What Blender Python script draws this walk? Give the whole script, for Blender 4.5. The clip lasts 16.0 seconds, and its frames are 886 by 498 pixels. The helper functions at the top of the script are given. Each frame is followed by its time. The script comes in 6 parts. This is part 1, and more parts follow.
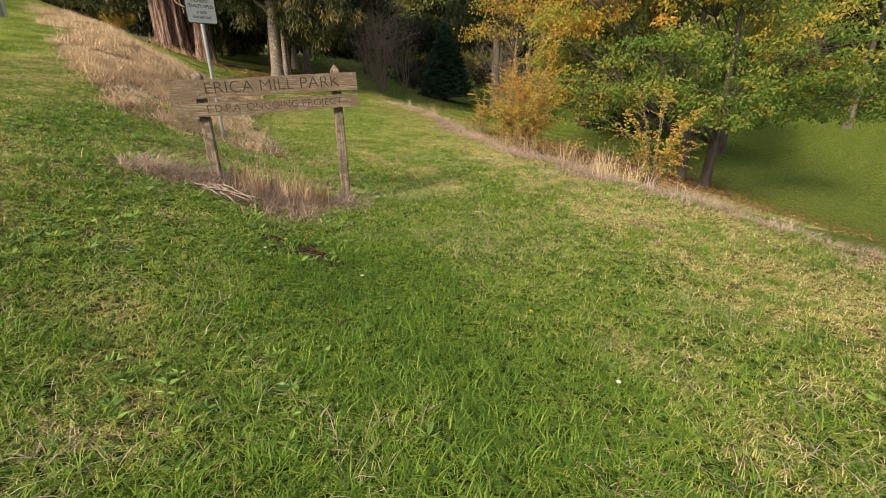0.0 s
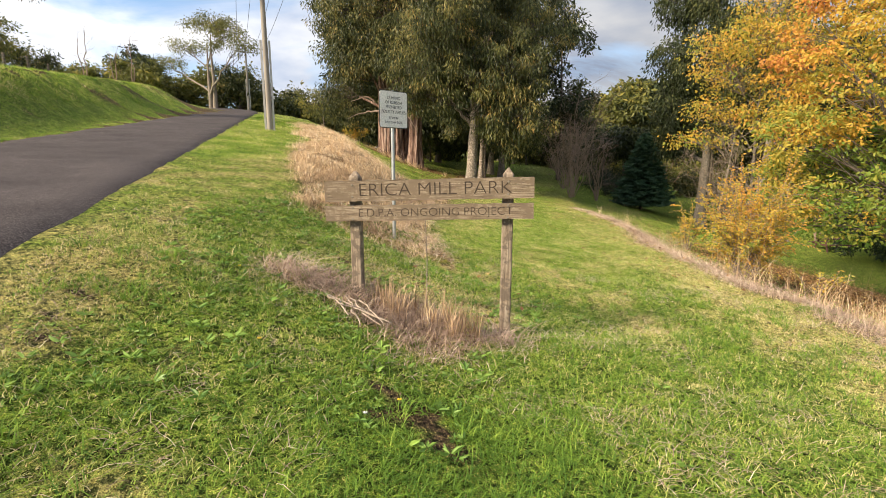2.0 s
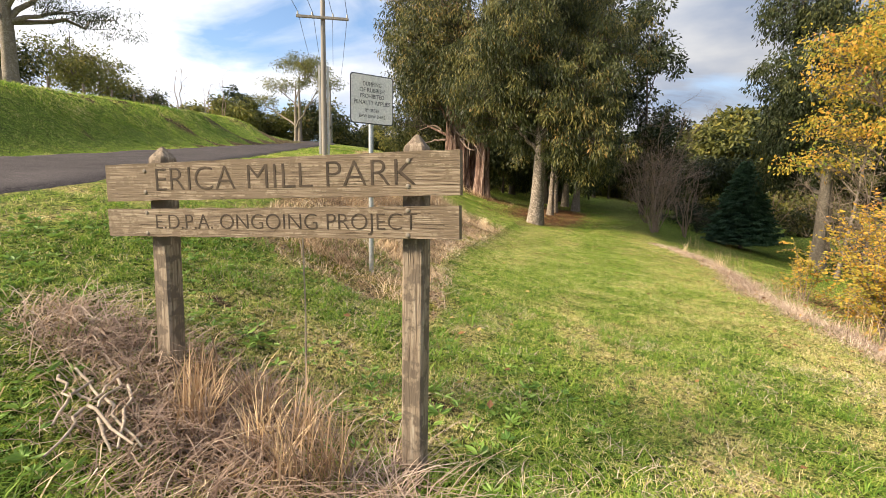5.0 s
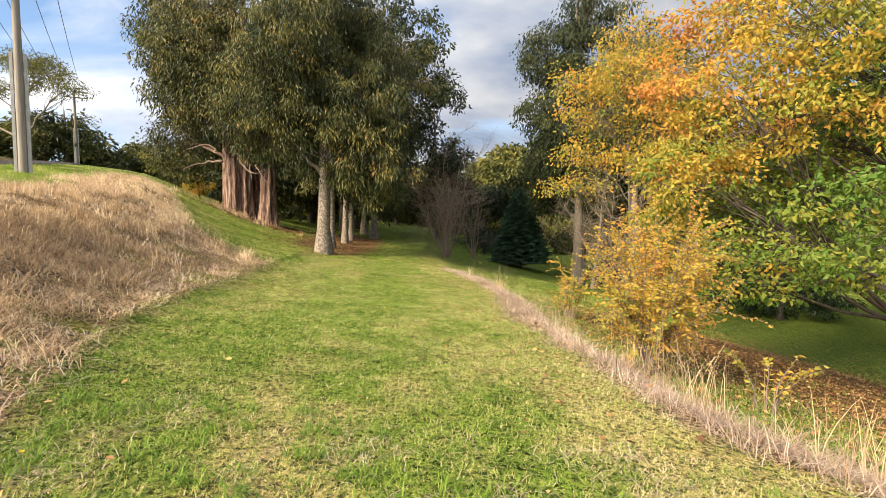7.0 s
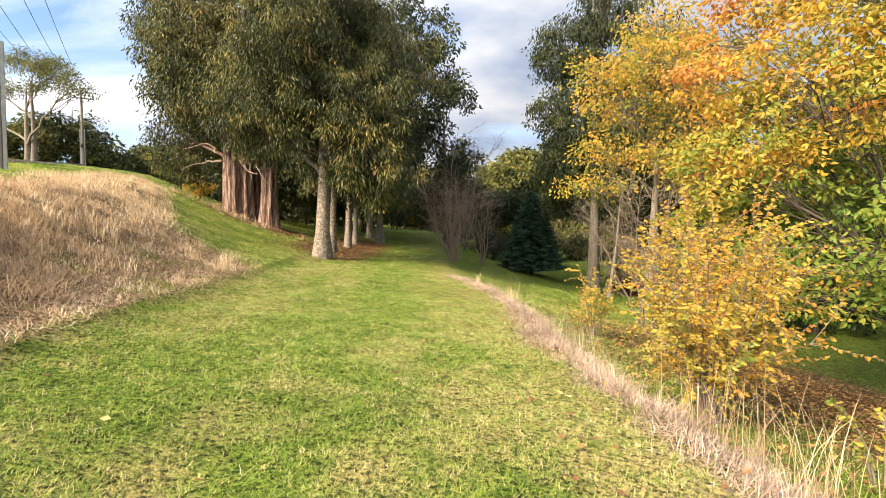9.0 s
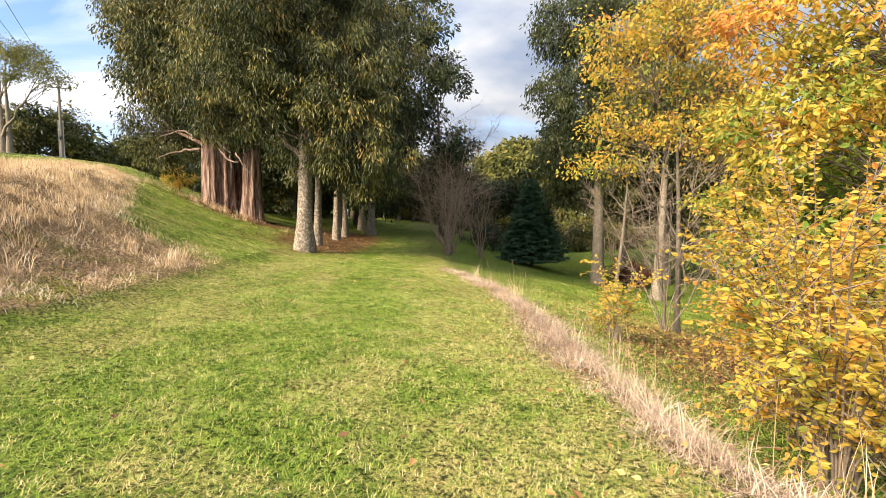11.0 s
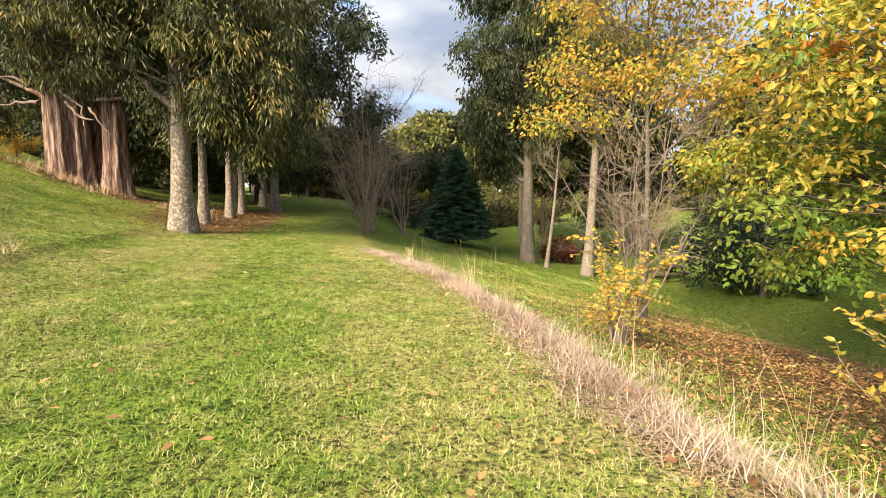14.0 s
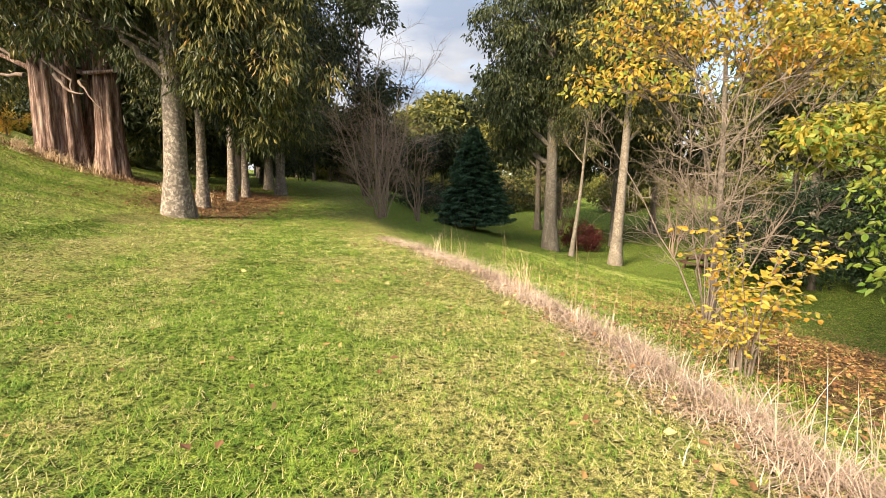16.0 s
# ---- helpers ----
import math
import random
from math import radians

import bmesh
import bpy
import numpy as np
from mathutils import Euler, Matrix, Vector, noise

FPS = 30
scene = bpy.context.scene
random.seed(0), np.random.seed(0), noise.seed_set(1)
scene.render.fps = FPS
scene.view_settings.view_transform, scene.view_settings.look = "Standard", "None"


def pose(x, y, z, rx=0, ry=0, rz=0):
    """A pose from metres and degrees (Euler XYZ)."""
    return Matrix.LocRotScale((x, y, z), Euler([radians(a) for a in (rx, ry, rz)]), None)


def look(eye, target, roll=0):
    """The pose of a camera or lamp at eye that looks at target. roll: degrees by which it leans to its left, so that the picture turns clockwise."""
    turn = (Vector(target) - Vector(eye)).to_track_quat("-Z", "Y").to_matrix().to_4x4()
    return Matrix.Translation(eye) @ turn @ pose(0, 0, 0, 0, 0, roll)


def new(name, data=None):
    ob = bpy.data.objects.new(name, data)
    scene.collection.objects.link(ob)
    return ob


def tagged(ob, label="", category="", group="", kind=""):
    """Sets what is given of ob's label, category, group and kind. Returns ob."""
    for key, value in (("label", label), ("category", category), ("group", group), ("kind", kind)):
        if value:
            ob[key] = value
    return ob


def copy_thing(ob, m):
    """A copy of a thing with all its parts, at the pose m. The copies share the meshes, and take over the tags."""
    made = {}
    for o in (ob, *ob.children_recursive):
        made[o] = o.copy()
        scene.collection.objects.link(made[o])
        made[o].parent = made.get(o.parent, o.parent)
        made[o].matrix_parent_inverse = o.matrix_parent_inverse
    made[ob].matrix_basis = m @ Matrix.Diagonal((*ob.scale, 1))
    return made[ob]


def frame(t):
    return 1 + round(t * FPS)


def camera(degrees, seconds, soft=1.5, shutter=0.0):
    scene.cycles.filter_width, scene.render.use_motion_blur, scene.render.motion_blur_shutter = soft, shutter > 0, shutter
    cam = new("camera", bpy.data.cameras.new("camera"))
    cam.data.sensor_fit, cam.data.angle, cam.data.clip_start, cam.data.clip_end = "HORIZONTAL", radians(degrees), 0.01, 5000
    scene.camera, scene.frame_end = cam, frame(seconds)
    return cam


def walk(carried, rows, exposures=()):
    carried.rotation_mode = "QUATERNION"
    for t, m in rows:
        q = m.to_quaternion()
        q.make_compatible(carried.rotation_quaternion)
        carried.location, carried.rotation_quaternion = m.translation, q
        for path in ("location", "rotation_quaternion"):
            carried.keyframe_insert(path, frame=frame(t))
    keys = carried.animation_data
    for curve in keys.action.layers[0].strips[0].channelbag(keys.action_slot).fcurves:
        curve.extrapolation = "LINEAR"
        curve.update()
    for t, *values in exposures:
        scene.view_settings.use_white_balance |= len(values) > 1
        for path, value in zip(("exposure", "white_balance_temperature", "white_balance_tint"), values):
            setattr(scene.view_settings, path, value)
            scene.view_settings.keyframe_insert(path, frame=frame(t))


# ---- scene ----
cam = camera(87.0, 16.0, soft=0.9)
PATH = [
    (0, (0.357, -0.368, 1.547), (0.316, 1.48, 0.784), -0.8),
    (0.5, (0.304, 0.057, 1.584), (0.08, 1.942, 0.955), -0.6),
    (1, (0.237, 0.397, 1.585), (-0.188, 2.284, 1.077), -0.5),
    (1.5, (0.175, 0.745, 1.545), (-0.439, 2.601, 1.124), -0.1),
    (2, (0.193, 1.087, 1.497), (-0.59, 2.893, 1.143), 0.1),
    (2.5, (0.153, 1.426, 1.426), (-0.783, 3.168, 1.123), 0.4),
    (3, (0.159, 1.815, 1.352), (-0.92, 3.476, 1.079), 0.8),
    (3.2, (0.187, 1.963, 1.315), (-0.946, 3.59, 1.05), 0.9),
    (5.3, (0.332, 3.9, 1.155), (-0.73, 5.584, 0.96), 0.7),
    (5.5, (0.375, 4.166, 1.115), (-0.599, 5.903, 0.93), 0.6),
    (6, (0.448, 4.785, 1.071), (-0.305, 6.631, 0.923), 0.1),
    (6.5, (0.421, 5.322, 1.083), (-0.121, 7.244, 0.972), -0.3),
    (7, (0.476, 5.831, 1.109), (0.116, 7.796, 1.018), -0.5),
    (7.5, (0.466, 6.277, 1.02), (0.24, 8.262, 0.938), -0.7),
    (8, (0.484, 6.677, 1.043), (0.276, 8.664, 0.965), -0.7),
    (8.5, (0.527, 6.994, 1.058), (0.234, 8.971, 0.984), -0.5),
    (9, (0.357, 7.362, 1.055), (-0.046, 9.32, 0.985), -0.1),
    (9.2, (0.282, 7.53, 1.061), (-0.154, 9.48, 0.993), 0.0),
    (11.3, (0.05, 9.443, 0.893), (-0.323, 11.405, 0.779), -0.9),
    (11.5, (-0.004, 9.611, 0.881), (-0.356, 11.576, 0.758), -0.8),
    (12, (-0.099, 10.101, 0.861), (-0.389, 12.076, 0.732), -0.8),
    (12.5, (-0.153, 10.59, 0.856), (-0.373, 12.572, 0.704), -0.9),
    (13, (-0.315, 11.064, 0.798), (-0.448, 13.051, 0.616), -1.0),
    (13.5, (-0.482, 11.607, 0.759), (-0.55, 13.596, 0.56), -1.1),
    (14, (-0.76, 12.014, 0.725), (-0.782, 14.004, 0.523), -1.1),
    (14.5, (-0.939, 12.393, 0.712), (-0.944, 14.382, 0.506), -1.0),
    (15, (-1.075, 12.835, 0.722), (-1.091, 14.823, 0.5), -1.0),
    (15.5, (-1.258, 13.268, 0.701), (-1.291, 15.253, 0.458), -1.0),
    (16, (-1.372, 13.673, 0.684), (-1.418, 15.654, 0.416), -0.9),
]
walk(cam, [(t, look(eye, target, roll)) for t, eye, target, roll in PATH], exposures=[
    (0.0, 0.42), (0.5, 0.95), (1.0, 1.0), (1.5, 0.98), (3.0, 1.1), (5.5, 1.1), (6.5, 1.1), (8.0, 1.25), (9.0, 1.38), (11.5, 1.38), (13.5, 1.42), (16.0, 1.4)])

rng = np.random.default_rng(7)

# ---------- world and sun ----------
SUN_DIR = Vector((-0.55, -0.72, 0.60)).normalized()   # towards the sun
world = bpy.data.worlds.new("sky")
scene.world = world
world.use_nodes = True
wn, wl = world.node_tree.nodes, world.node_tree.links
wn.clear()
w_out = wn.new("ShaderNodeOutputWorld")
w_bg = wn.new("ShaderNodeBackground")
w_sky = wn.new("ShaderNodeTexSky")
w_sky.sky_type = "NISHITA"
w_sky.sun_disc = False
w_sky.sun_elevation = math.asin(SUN_DIR.z)
w_sky.sun_rotation = math.atan2(SUN_DIR.x, SUN_DIR.y)
w_sky.air_density, w_sky.dust_density, w_sky.ozone_density = 1.0, 0.6, 2.0
w_tc = wn.new("ShaderNodeTexCoord")
w_map = wn.new("ShaderNodeMapping")
w_map.inputs["Scale"].default_value = (1.0, 1.0, 2.6)
w_n = wn.new("ShaderNodeTexNoise")
w_n.inputs["Scale"].default_value = 2.3
w_n.inputs["Detail"].default_value = 9.0
w_n.inputs["Roughness"].default_value = 0.55
w_n.inputs["Distortion"].default_value = 0.5
w_r = wn.new("ShaderNodeValToRGB")
w_r.color_ramp.elements[0].position = 0.34
w_r.color_ramp.elements[1].position = 0.49
w_n2 = wn.new("ShaderNodeTexNoise")
w_n2.inputs["Scale"].default_value = 4.0
w_n2.inputs["Detail"].default_value = 6.0
w_r2 = wn.new("ShaderNodeValToRGB")
w_r2.color_ramp.elements[0].position, w_r2.color_ramp.elements[0].color = 0.35, (2.3, 2.7, 3.5, 1)
w_r2.color_ramp.elements[1].position, w_r2.color_ramp.elements[1].color = 0.62, (4.6, 4.6, 4.7, 1)
w_mix = wn.new("ShaderNodeMix")
w_mix.data_type = "RGBA"
wl.new(w_tc.outputs["Generated"], w_map.inputs["Vector"])
wl.new(w_map.outputs[0], w_n.inputs["Vector"])
wl.new(w_map.outputs[0], w_n2.inputs["Vector"])
wl.new(w_n.outputs["Fac"], w_r.inputs[0])
wl.new(w_n2.outputs["Fac"], w_r2.inputs[0])
wl.new(w_r.outputs[0], w_mix.inputs["Factor"])
wl.new(w_sky.outputs[0], w_mix.inputs["A"])
w_dot = wn.new("ShaderNodeVectorMath")
w_dot.operation = "DOT_PRODUCT"
w_dot.inputs[1].default_value = SUN_DIR
w_mr = wn.new("ShaderNodeMapRange")
w_mr.inputs["From Min"].default_value, w_mr.inputs["From Max"].default_value = -0.55, 0.15
w_mr.inputs["To Min"].default_value, w_mr.inputs["To Max"].default_value = 0.62, 1.25
w_mul = wn.new("ShaderNodeVectorMath")
w_mul.operation = "SCALE"
wl.new(w_tc.outputs["Generated"], w_dot.inputs[0])
wl.new(w_dot.outputs["Value"], w_mr.inputs["Value"])
wl.new(w_r2.outputs[0], w_mul.inputs[0])
wl.new(w_mr.outputs["Result"], w_mul.inputs["Scale"])
wl.new(w_mul.outputs[0], w_mix.inputs["B"])
wl.new(w_mix.outputs["Result"], w_bg.inputs["Color"])
w_bg.inputs["Strength"].default_value = 0.11
wl.new(w_bg.outputs[0], w_out.inputs[0])

sun = new("sun", bpy.data.lights.new("sun", "SUN"))
sun.data.energy, sun.data.angle, sun.data.color = 5.0, radians(16), (1.0, 0.84, 0.60)
sun.matrix_world = look(SUN_DIR * 50, (0, 0, 0))


# ---------- materials ----------
def node_mat(name):
    m = bpy.data.materials.new(name)
    m.use_nodes = True
    return m, m.node_tree.nodes, m.node_tree.links, m.node_tree.nodes["Principled BSDF"]


def ramp(nodes, stops):
    r = nodes.new("ShaderNodeValToRGB")
    el = r.color_ramp.elements
    while len(el) < len(stops):
        el.new(0.5)
    for e, (p, c) in zip(el, stops):
        e.position, e.color = p, (*c, 1)
    return r


def noise_node(nodes, links, scale, detail=4.0, rough=0.55, stretch=None, coord="Object", dist=0.0):
    tc = nodes.new("ShaderNodeTexCoord")
    n = nodes.new("ShaderNodeTexNoise")
    n.inputs["Scale"].default_value, n.inputs["Detail"].default_value = scale, detail
    n.inputs["Roughness"].default_value, n.inputs["Distortion"].default_value = rough, dist
    if stretch:
        mp = nodes.new("ShaderNodeMapping")
        mp.inputs["Scale"].default_value = stretch
        links.new(tc.outputs[coord], mp.inputs[0])
        links.new(mp.outputs[0], n.inputs["Vector"])
    else:
        links.new(tc.outputs[coord], n.inputs["Vector"])
    return n


def mixc(nodes, links, fac, a, b, mode="MIX"):
    m = nodes.new("ShaderNodeMix")
    m.data_type, m.blend_type = "RGBA", mode
    for sock, v in (("Factor", fac), ("A", a), ("B", b)):
        if hasattr(v, "is_output"):
            links.new(v, m.inputs[sock])
        elif sock == "Factor":
            m.inputs["Factor"].default_value = v
        else:
            m.inputs[sock].default_value = (*v, 1)
    return m.outputs["Result"]


def bump(nodes, links, height, bsdf, strength=0.5, distance=0.02):
    b = nodes.new("ShaderNodeBump")
    b.inputs["Strength"].default_value, b.inputs["Distance"].default_value = strength, distance
    links.new(height, b.inputs["Height"])
    links.new(b.outputs[0], bsdf.inputs["Normal"])


def plain_mat(name, stops, scale=8.0, rough=0.7, metal=0.0, bump_s=0.3, bump_d=0.005, stretch=None, fine=60.0):
    m, n, l, b = node_mat(name)
    a = noise_node(n, l, scale, 5, 0.6, stretch)
    f = noise_node(n, l, fine, 3, 0.6, stretch)
    r = ramp(n, stops)
    l.new(a.outputs["Fac"], r.inputs[0])
    f2 = ramp(n, [(0.3, (0.72, 0.72, 0.72)), (0.7, (1.1, 1.1, 1.1))])
    l.new(f.outputs["Fac"], f2.inputs[0])
    l.new(mixc(n, l, 1.0, r.outputs[0], f2.outputs[0], "MULTIPLY"), b.inputs["Base Color"])
    b.inputs["Roughness"].default_value, b.inputs["Metallic"].default_value = rough, metal
    bump(n, l, f.outputs["Fac"], b, bump_s, bump_d)
    return m


def leaf_mat(name, stops, translucent=0.35, rough=0.5):
    """Leaves or blades, coloured by each one's own tint value."""
    m, n, l, b = node_mat(name)
    at = n.new("ShaderNodeAttribute")
    at.attribute_name = "tint"
    r = ramp(n, stops)
    l.new(at.outputs["Fac"], r.inputs[0])
    col = r.outputs[0]
    b.inputs["Roughness"].default_value = rough
    b.inputs["Specular IOR Level"].default_value = 0.3
    l.new(col, b.inputs["Base Color"])
    if translucent:
        t = n.new("ShaderNodeBsdfTranslucent")
        l.new(col, t.inputs["Color"])
        mx = n.new("ShaderNodeMixShader")
        mx.inputs[0].default_value = translucent
        l.new(b.outputs[0], mx.inputs[1])
        l.new(t.outputs[0], mx.inputs[2])
        l.new(mx.outputs[0], n["Material Output"].inputs["Surface"])
    return m


def bark_mat(name, stops, scale, stretch, bump_d=0.03, lichen=None, rough=0.9):
    m, n, l, b = node_mat(name)
    a = noise_node(n, l, scale, 8, 0.65, stretch, dist=0.6)
    r = ramp(n, stops)
    l.new(a.outputs["Fac"], r.inputs[0])
    col = r.outputs[0]
    if lichen:
        v = noise_node(n, l, 13.0, 5, 0.65)
        lr = ramp(n, [(0.47, (0, 0, 0)), (0.54, (1, 1, 1))])
        l.new(v.outputs["Fac"], lr.inputs[0])
        col = mixc(n, l, lr.outputs[0], col, lichen)
    l.new(col, b.inputs["Base Color"])
    b.inputs["Roughness"].default_value = rough
    bump(n, l, a.outputs["Fac"], b, 0.9, bump_d)
    return m


GUM = [(0.0, (0.014, 0.022, 0.008)), (0.45, (0.066, 0.078, 0.024)), (0.75, (0.20, 0.185, 0.055)), (0.92, (0.31, 0.22, 0.07)), (1.0, (0.34, 0.19, 0.06))]
m_gum_leaf = leaf_mat("gum_leaves", GUM, 0.25, 0.45)
m_dark_leaf = leaf_mat("dark_gum_leaves", [(0.0, (0.012, 0.020, 0.008)), (0.6, (0.048, 0.062, 0.021)), (1.0, (0.15, 0.15, 0.048))], 0.2, 0.5)
m_light_leaf = leaf_mat("light_gum_leaves", [(0.0, (0.07, 0.08, 0.02)), (0.6, (0.17, 0.17, 0.04)), (1.0, (0.34, 0.28, 0.06))], 0.3, 0.5)
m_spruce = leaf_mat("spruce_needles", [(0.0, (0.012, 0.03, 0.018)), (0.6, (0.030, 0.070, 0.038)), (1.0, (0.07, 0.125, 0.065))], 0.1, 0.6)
m_elm_leaf = leaf_mat("autumn_leaves", [(0.0, (0.12, 0.22, 0.035)), (0.3, (0.24, 0.28, 0.05)), (0.5, (0.50, 0.39, 0.065)), (0.72, (0.64, 0.37, 0.06)), (0.9, (0.62, 0.28, 0.08)), (1.0, (0.50, 0.18, 0.07))], 0.45, 0.5)
m_dark_bush = leaf_mat("dark_shrub_leaves", [(0.0, (0.010, 0.020, 0.010)), (1.0, (0.03, 0.05, 0.02))], 0.1, 0.4)
m_red_leaf = leaf_mat("red_shrub_leaves", [(0.0, (0.05, 0.012, 0.010)), (1.0, (0.13, 0.03, 0.022))], 0.3, 0.5)
m_blade = leaf_mat("grass_blades", [(0.0, (0.06, 0.135, 0.016)), (0.26, (0.19, 0.315, 0.036)), (0.46, (0.36, 0.46, 0.07)), (0.62, (0.56, 0.50, 0.19)), (1.0, (0.88, 0.73, 0.44))], 0.35, 0.6)
m_straw = leaf_mat("straw", [(0.0, (0.15, 0.09, 0.055)), (0.4, (0.46, 0.32, 0.20)), (0.75, (0.84, 0.64, 0.40)), (1.0, (0.90, 0.80, 0.62))], 0.25, 0.7)
m_grey_straw = leaf_mat("grey_straw", [(0.0, (0.15, 0.095, 0.07)), (0.4, (0.40, 0.29, 0.225)), (0.75, (0.64, 0.51, 0.40)), (1.0, (0.80, 0.69, 0.54))], 0.2, 0.7)
m_fallen = leaf_mat("fallen_leaves", [(0.0, (0.10, 0.05, 0.028)), (0.4, (0.26, 0.13, 0.055)), (0.75, (0.46, 0.27, 0.10)), (1.0, (0.60, 0.45, 0.18))], 0.2, 0.6)
m_twig = plain_mat("twigs", [(0.3, (0.12, 0.09, 0.07)), (0.7, (0.27, 0.215, 0.175))], 9, 0.9)
m_gum_twig = plain_mat("gum_twigs", [(0.3, (0.05, 0.04, 0.03)), (0.7, (0.13, 0.105, 0.085))], 9, 0.9)
m_purple_twig = plain_mat("bare_twigs", [(0.3, (0.20, 0.135, 0.10)), (0.7, (0.34, 0.25, 0.19))], 9, 0.9)
m_gum_bark = bark_mat("mottled_gum_bark", [(0.32, (0.08, 0.062, 0.05)), (0.5, (0.27, 0.22, 0.18)), (0.68, (0.48, 0.42, 0.36))], 11.0, (1, 1, 0.6), 0.03, (0.13, 0.105, 0.082))
m_grey_bark = bark_mat("grey_bark", [(0.3, (0.07, 0.055, 0.045)), (0.7, (0.25, 0.215, 0.18))], 6.0, (1, 1, 0.3), 0.03, (0.10, 0.085, 0.065))
m_pale_bark = bark_mat("pale_bark", [(0.3, (0.14, 0.115, 0.09)), (0.7, (0.34, 0.29, 0.24))], 5.0, (1, 1, 0.4), 0.012, (0.15, 0.12, 0.09))
m_string_bark = bark_mat("stringy_red_bark", [(0.34, (0.03, 0.016, 0.012)), (0.47, (0.14, 0.078, 0.058)), (0.57, (0.33, 0.225, 0.18)), (0.68, (0.54, 0.42, 0.35))], 9.0, (1, 1, 0.09), 0.08)
m_dead_limb = bark_mat("dead_limb", [(0.3, (0.12, 0.075, 0.06)), (0.7, (0.34, 0.26, 0.21))], 4.0, (1, 1, 0.5), 0.02)
m_dark_bark = bark_mat("dark_bark", [(0.3, (0.05, 0.04, 0.032)), (0.7, (0.14, 0.11, 0.09))], 6.0, (1, 1, 0.3), 0.02)
m_wood = bark_mat("weathered_wood", [(0.33, (0.03, 0.02, 0.014)), (0.43, (0.15, 0.105, 0.07)), (0.54, (0.27, 0.21, 0.15)), (0.70, (0.42, 0.35, 0.265))], 13.0, (0.3, 16, 16), 0.012, (0.17, 0.125, 0.085))
m_post = bark_mat("weathered_post", [(0.33, (0.06, 0.042, 0.03)), (0.45, (0.20, 0.15, 0.11)), (0.6, (0.30, 0.24, 0.18)), (0.75, (0.46, 0.41, 0.34))], 12.0, (6, 6, 0.35), 0.010, (0.13, 0.10, 0.075))
m_carve = plain_mat("carved_letters", [(0.3, (0.025, 0.017, 0.012)), (0.7, (0.075, 0.052, 0.036))], 20, 0.95)
m_bolt = plain_mat("bolt_heads", [(0.3, (0.16, 0.13, 0.10)), (0.7, (0.32, 0.28, 0.23))], 40, 0.7, 0.3)
m_galv = plain_mat("galvanised_steel", [(0.3, (0.36, 0.38, 0.40)), (0.7, (0.52, 0.54, 0.56))], 14, 0.45, 0.7, 0.1)
m_panel = plain_mat("sign_white", [(0.3, (0.74, 0.71, 0.67)), (0.7, (0.84, 0.81, 0.77))], 5, 0.5, 0.0, 0.05)
m_black = plain_mat("black_paint", [(0.3, (0.025, 0.025, 0.028)), (0.7, (0.05, 0.05, 0.055))], 10, 0.6, 0, 0.05)
m_pole = bark_mat("pole_timber", [(0.3, (0.16, 0.135, 0.115)), (0.7, (0.36, 0.32, 0.28))], 6, (4, 4, 0.1), 0.01)
m_pole_pale = plain_mat("pole_concrete", [(0.3, (0.38, 0.36, 0.34)), (0.7, (0.55, 0.53, 0.5))], 5, 0.8)
m_wire = plain_mat("wire", [(0.3, (0.05, 0.05, 0.06)), (0.7, (0.09, 0.09, 0.1))], 5, 0.6)
m_table = plain_mat("red_brown_timber", [(0.3, (0.06, 0.03, 0.025)), (0.7, (0.13, 0.065, 0.05))], 6, 0.7)

# asphalt
m_road, n_, l_, b_ = node_mat("asphalt")
a_ = noise_node(n_, l_, 0.8, 5)
f_ = noise_node(n_, l_, 70.0, 3, 0.75)
r_ = ramp(n_, [(0.3, (0.046, 0.040, 0.041)), (0.7, (0.072, 0.063, 0.064))])
l_.new(a_.outputs["Fac"], r_.inputs[0])
g_ = ramp(n_, [(0.40, (0.40, 0.40, 0.40)), (0.52, (1.0, 1.0, 1.0)), (0.66, (2.3, 2.15, 2.15))])
l_.new(f_.outputs["Fac"], g_.inputs[0])
l_.new(mixc(n_, l_, 1.0, r_.outputs[0], g_.outputs[0], "MULTIPLY"), b_.inputs["Base Color"])
b_.inputs["Roughness"].default_value = 0.95
b_.inputs["Specular IOR Level"].default_value = 0.12
bump(n_, l_, f_.outputs["Fac"], b_, 0.7, 0.01)

# lawn and soil: grass, straw, bare earth and leaf litter by what grows where
m_ground, n_, l_, b_ = node_mat("lawn")
big = noise_node(n_, l_, 0.9, 6, 0.6)
mid = noise_node(n_, l_, 5.0, 6, 0.65)
fine = noise_node(n_, l_, 55.0, 4, 0.7)
vfine = noise_node(n_, l_, 160.0, 3, 0.7)
gr = ramp(n_, [(0.25, (0.045, 0.075, 0.012)), (0.5, (0.13, 0.205, 0.026)), (0.75, (0.26, 0.345, 0.05))])
l_.new(mid.outputs["Fac"], gr.inputs[0])
st = ramp(n_, [(0.3, (0.24, 0.20, 0.075)), (0.7, (0.50, 0.42, 0.18))])
l_.new(fine.outputs["Fac"], st.inputs[0])
sm = n_.new("ShaderNodeAttribute")
sm.attribute_name = "straw"
c_ = mixc(n_, l_, sm.outputs["Fac"], gr.outputs[0], st.outputs[0])


